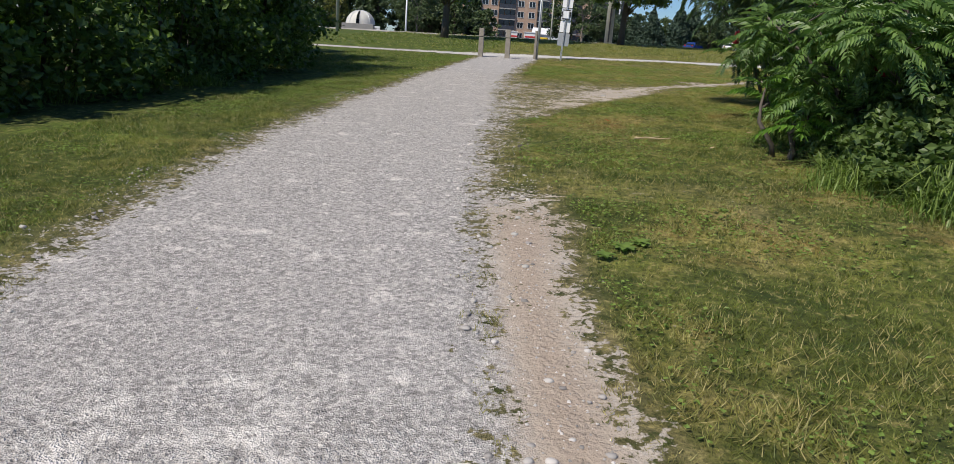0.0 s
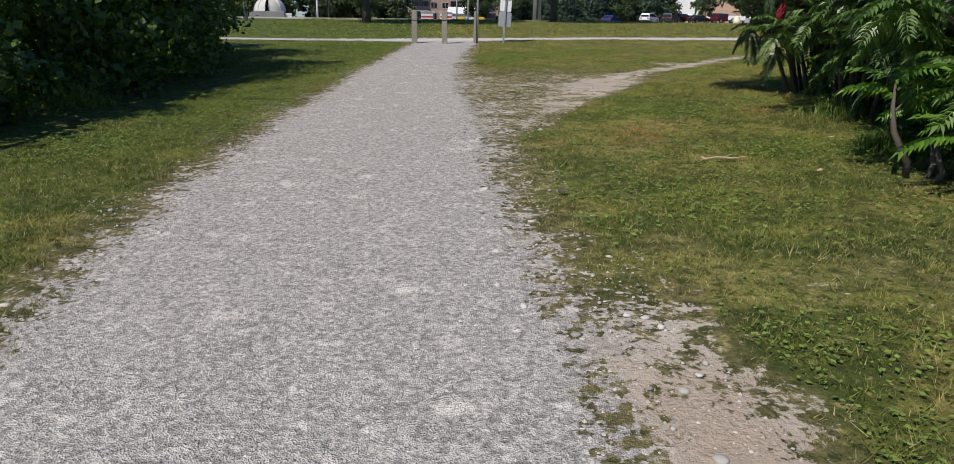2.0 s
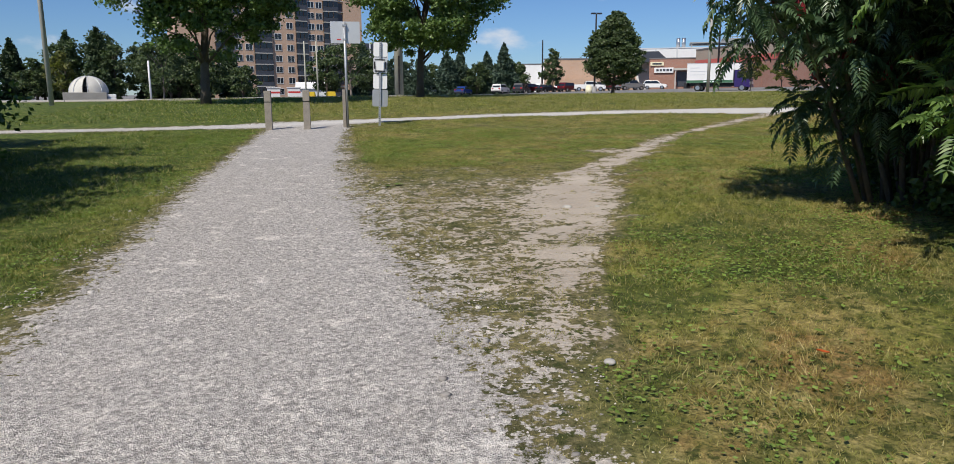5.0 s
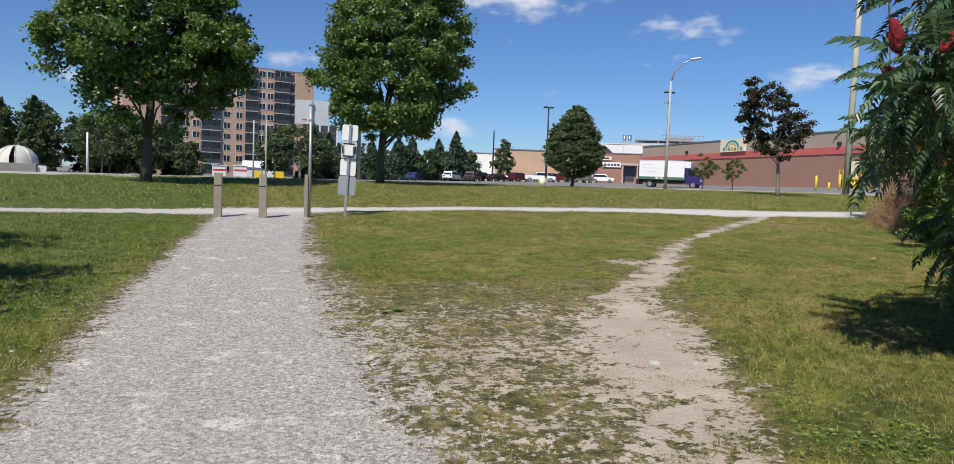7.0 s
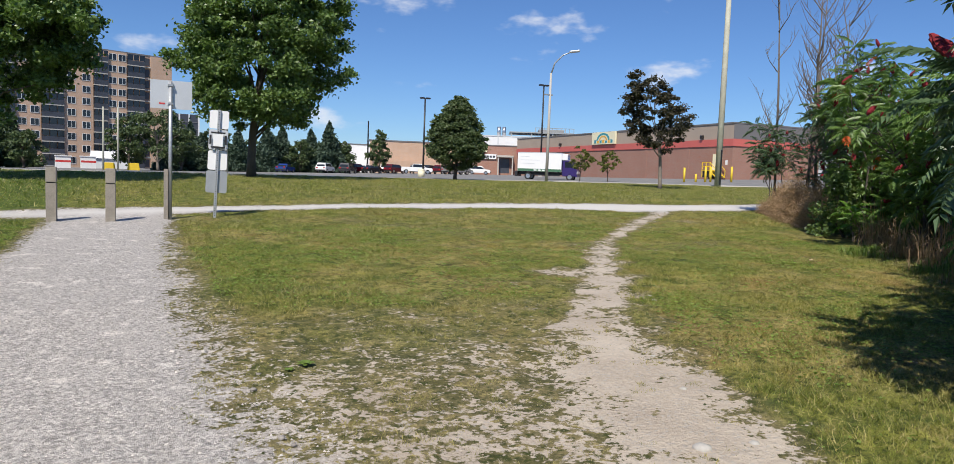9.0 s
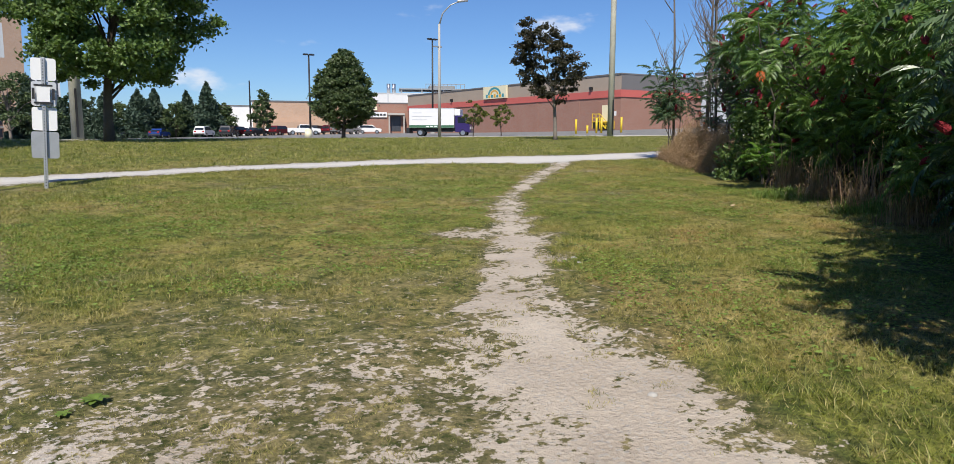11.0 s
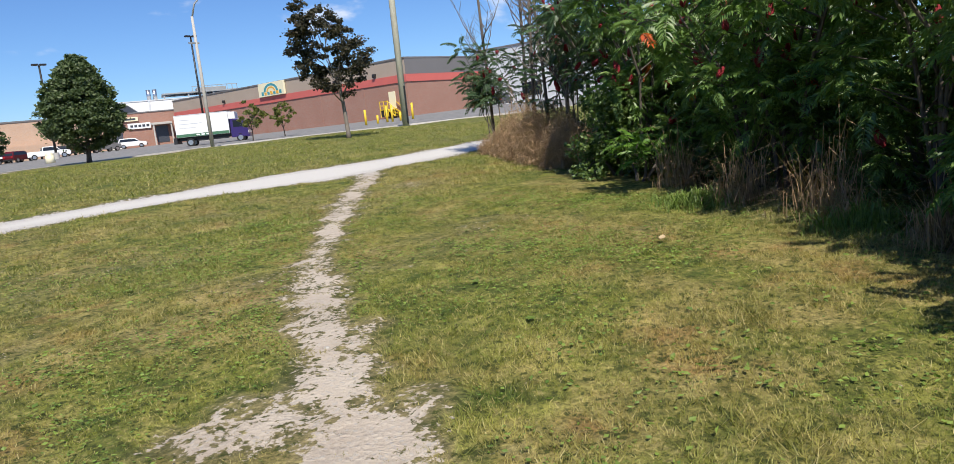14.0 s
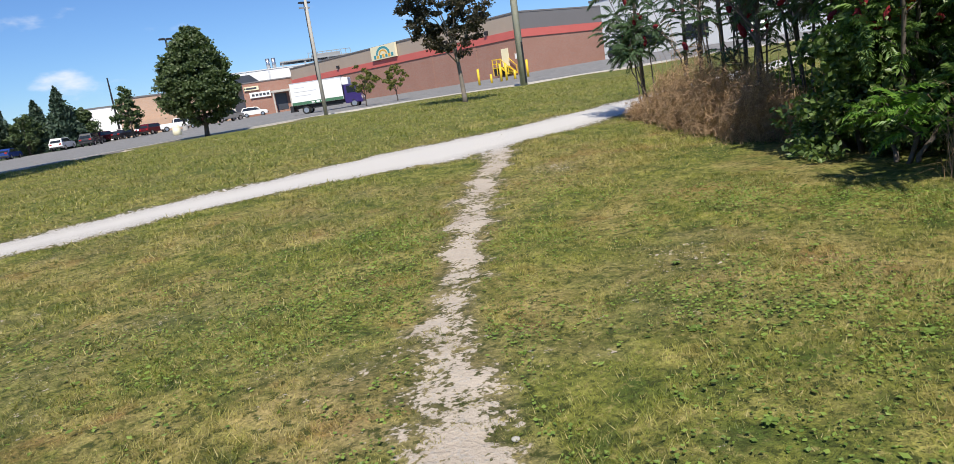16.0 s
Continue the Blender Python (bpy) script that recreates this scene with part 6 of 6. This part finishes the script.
def pebbles():
    """Loose crushed stone, too many to count."""
    rs = np.random.RandomState(8)
    n = 95000
    x, y = rs.uniform(-0.3, 5.4, n), rs.uniform(-5.6, 12.0, n)
    g = gravel_in(x, y)
    keep = (g > -0.5) & (rs.rand(n) < np.where(g > 0.15, 0.75, 0.5))
    x, y = x[keep], y[keep]
    n = len(x)
    z = height(x, y) + (lattice(x + 5, y, 0.21) - 0.5) * 0.012
    s = 0.0035 + 0.007 * rs.rand(n) ** 2.2
    oct_ = np.array([(1, 0, 0), (0, 1, 0), (-1, 0, 0), (0, -1, 0), (0, 0, 0.8)])
    a = rs.uniform(0, 6.28, n)
    c, d = np.cos(a), np.sin(a)
    jit = rs.uniform(0.7, 1.3, (n, 5, 1))
    p = oct_[None] * jit * s[:, None, None]
    v = np.stack([p[..., 0] * c[:, None] - p[..., 1] * d[:, None] + x[:, None], p[..., 0] * d[:, None] + p[..., 1] * c[:, None] + y[:, None], p[..., 2] + z[:, None]], 2).reshape(-1, 3)
    k = np.arange(n)[:, None] * 5
    f = np.concatenate([k + (0, 1, 4), k + (1, 2, 4), k + (2, 3, 4), k + (3, 0, 4)], 1).reshape(-1, 3)
    tagged(part("gravel_stones", mesh_data("gravel_stones", v, f), M_PEBBLE), "loose grey crushed limestone on the path", "gravel", kind="stuff")
    # rounder, larger stones kicked to the edge of the path and on to the worn soil
    n = 5200
    x, y = rs.uniform(-0.4, 5.2, n), rs.uniform(-6.0, 11.0, n)
    g = gravel_in(x, y)
    keep = (g < 0.25) & (g > -0.45) & (rs.rand(n) < np.where((x > 2) & (y < 0), 1.0, 0.4))
    x, y = x[keep], y[keep]
    n = len(x)
    s = 0.006 + 0.016 * rs.rand(n) ** 3
    rings = [(r * math.cos(a * 1.0472 + r), r * math.sin(a * 1.0472 + r), h) for r, h in ((0.85, -0.1), (1.0, 0.25), (0.62, 0.62)) for a in range(6)] + [(0, 0, 0.72)]
    p = np.array(rings)[None] * rs.uniform(0.75, 1.25, (n, 19, 1)) * s[:, None, None] * np.stack([rs.uniform(0.8, 1.4, n), np.ones(n), rs.uniform(0.7, 1.1, n)], 1)[:, None]
    v = (p + np.stack([x, y, height(x, y)], 1)[:, None]).reshape(-1, 3)
    quads = [(6 * q + a, 6 * q + (a + 1) % 6, 6 * q + 6 + (a + 1) % 6, 6 * q + 6 + a) for q in (0, 1) for a in range(6)]
    tris = [t for q in quads for t in ((q[0], q[1], q[2]), (q[0], q[2], q[3]))] + [(12 + a, 12 + (a + 1) % 6, 18) for a in range(6)]
    f = (np.arange(n)[:, None, None] * 19 + np.array(tris)[None]).reshape(-1, 3)
    tagged(part("edge_stones", mesh_data("edge_stones", v, f, True), M_PEBBLE), "small rounded stones scattered along the path edge", "gravel", kind="stuff")


M_PEBBLE, pn, pl, pb = shader("crushed_stone", 0.85)
pl.new(ramp(pn, pl, pn.new("ShaderNodeNewGeometry").outputs["Random Per Island"], [(0.0, (0.20, 0.185, 0.172)), (0.5, (0.42, 0.39, 0.365)), (1.0, (0.66, 0.615, 0.575))]), pb.inputs["Base Color"])
pebbles()


# ---- grass blades near the paths ----
def blades(rs, x, y, tall, wide):
    n = len(x)
    z = height(x, y) + lift(x, y)
    a = rs.uniform(0, 2 * math.pi, n)
    b = rs.normal(0, 0.8, (n, 2)) * tall[:, None]
    dx, dy = np.cos(a) * wide, np.sin(a) * wide
    v = np.stack([np.stack([x - dx, y - dy, z - 0.005], 1), np.stack([x + dx, y + dy, z - 0.005], 1), np.stack([x + b[:, 0], y + b[:, 1], z + tall], 1)], 1).reshape(-1, 3)
    return v, np.arange(n * 3).reshape(-1, 3)


def grown(rs, x, y):
    """Where turf and tufts stand: all over the lawn, in small tufts where the ground is half bare."""
    tuft = (lattice(x + 1.7, y + 5.2, 0.075) - 0.5) * 0.45 + (lattice(x + 8.1, y + 3.7, 0.17) - 0.5) * 0.35
    loose = (lattice(x + 21.7, y + 35.2, 0.12) > np.interp(y, [5.5, 7, 10], [0.58, 0.72, 0.80])) & (trail_in(x, y) > -0.15) & (y < 21)
    return ((bare(x, y) + tuft * 1.1 < rs.normal(-0.05, 0.02, len(x))) | loose) & (lot_in(x, y) < -0.2)


def build_grass():
    rs = np.random.RandomState(77)
    vs, fs, off = [], [], 0
    for x0, x1, y0, y1, dens, tall, wide in ((-1.5, 8.5, -5.5, 9.5, 4000, 0.024, 0.0030), (2.5, 14.0, 9.5, 17.0, 4000, 0.022, 0.0030), (-4.5, 2.5, 9.5, 20.0, 700, 0.034, 0.006), (2.5, 20.0, 17.0, 23.5, 700, 0.034, 0.006), (-8.0, 34.0, 22.5, 42.0, 130, 0.05, 0.012)):
        n = int((x1 - x0) * (y1 - y0) * dens)
        x, y = rs.uniform(x0, x1, n), rs.uniform(y0, y1, n)
        keep = grown(rs, x, y)
        x, y = x[keep], y[keep]
        h = tall * rs.uniform(0.3, 1.5, len(x)) * (0.4 + 1.2 * lattice(x, y, 0.7)) * (0.4 + 1.3 * lattice(x + 4, y + 9, 0.13))
        h = h * np.interp(bare(x, y), [-0.26, -0.08], [1.0, 0.42])
        v, f = blades(rs, x, y, h, wide)
        vs.append(v)
        fs.append(f + off)
        off += len(v)
    vs = np.concatenate(vs)
    me = mesh_data("grass", vs, np.concatenate(fs))
    a = me.attributes.new("bare", "FLOAT", "POINT")
    a.data.foreach_set("value", bare(vs[:, 0], vs[:, 1]).astype(np.float32))
    tagged(part("grass", me, M_BLADE), "short mown green and straw-dry grass", "grass", kind="stuff")
    # clover and plantain: small flat leaves in drifts
    n = 330000
    x, y = rs.uniform(-1.5, 13.5, n), rs.uniform(-5.5, 19.0, n)
    drift = lattice(x + 31, y + 17, 1.3) * 0.6 + lattice(x + 11, y + 47, 0.35) * 0.4
    keep = (bare(x, y) < -0.2) & (drift > rs.uniform(0.42, 0.72, n))
    x, y = x[keep], y[keep]
    z = height(x, y) + lift(x, y) + rs.uniform(0.008, 0.035, len(x))
    v, f = leaf_cloud(rs, np.stack([x, y, z], 1), 0.021, 0.0, 1.25)
    v = v.reshape(-1, 4, 3)
    v[..., 2] = z[:, None] + (v[..., 2] - z[:, None]) * 0.45
    n = 50000
    px, py = rs.uniform(1.0, 13.5, n), rs.uniform(-5.5, 19.0, n)
    drift = lattice(px + 51, py + 27, 1.1) * 0.55 + lattice(px + 17, py + 77, 0.22) * 0.45
    keep = (bare(px, py) < -0.22) & (drift > rs.uniform(0.50, 0.85, n))
    px, py = px[keep], py[keep]
    pz = height(px, py) + lift(px, py) + rs.uniform(0.01, 0.04, len(px))
    pv, pf = leaf_cloud(rs, np.stack([px, py, pz], 1), 0.027, 0.0, 1.6)
    pv = pv.reshape(-1, 4, 3)
    pv[..., 2] = pz[:, None] + (pv[..., 2] - pz[:, None]) * 0.5
    tagged(part("plantain", mesh_data("plantain", pv.reshape(-1, 3), pf), M_CLOVER), "small broad weed leaves scattered in the lawn", "ground cover", kind="stuff")
    tagged(part("clover", mesh_data("clover", v.reshape(-1, 3), f), M_CLOVER), "green clover and plantain leaves in the lawn", "ground cover", kind="stuff")


build_grass()
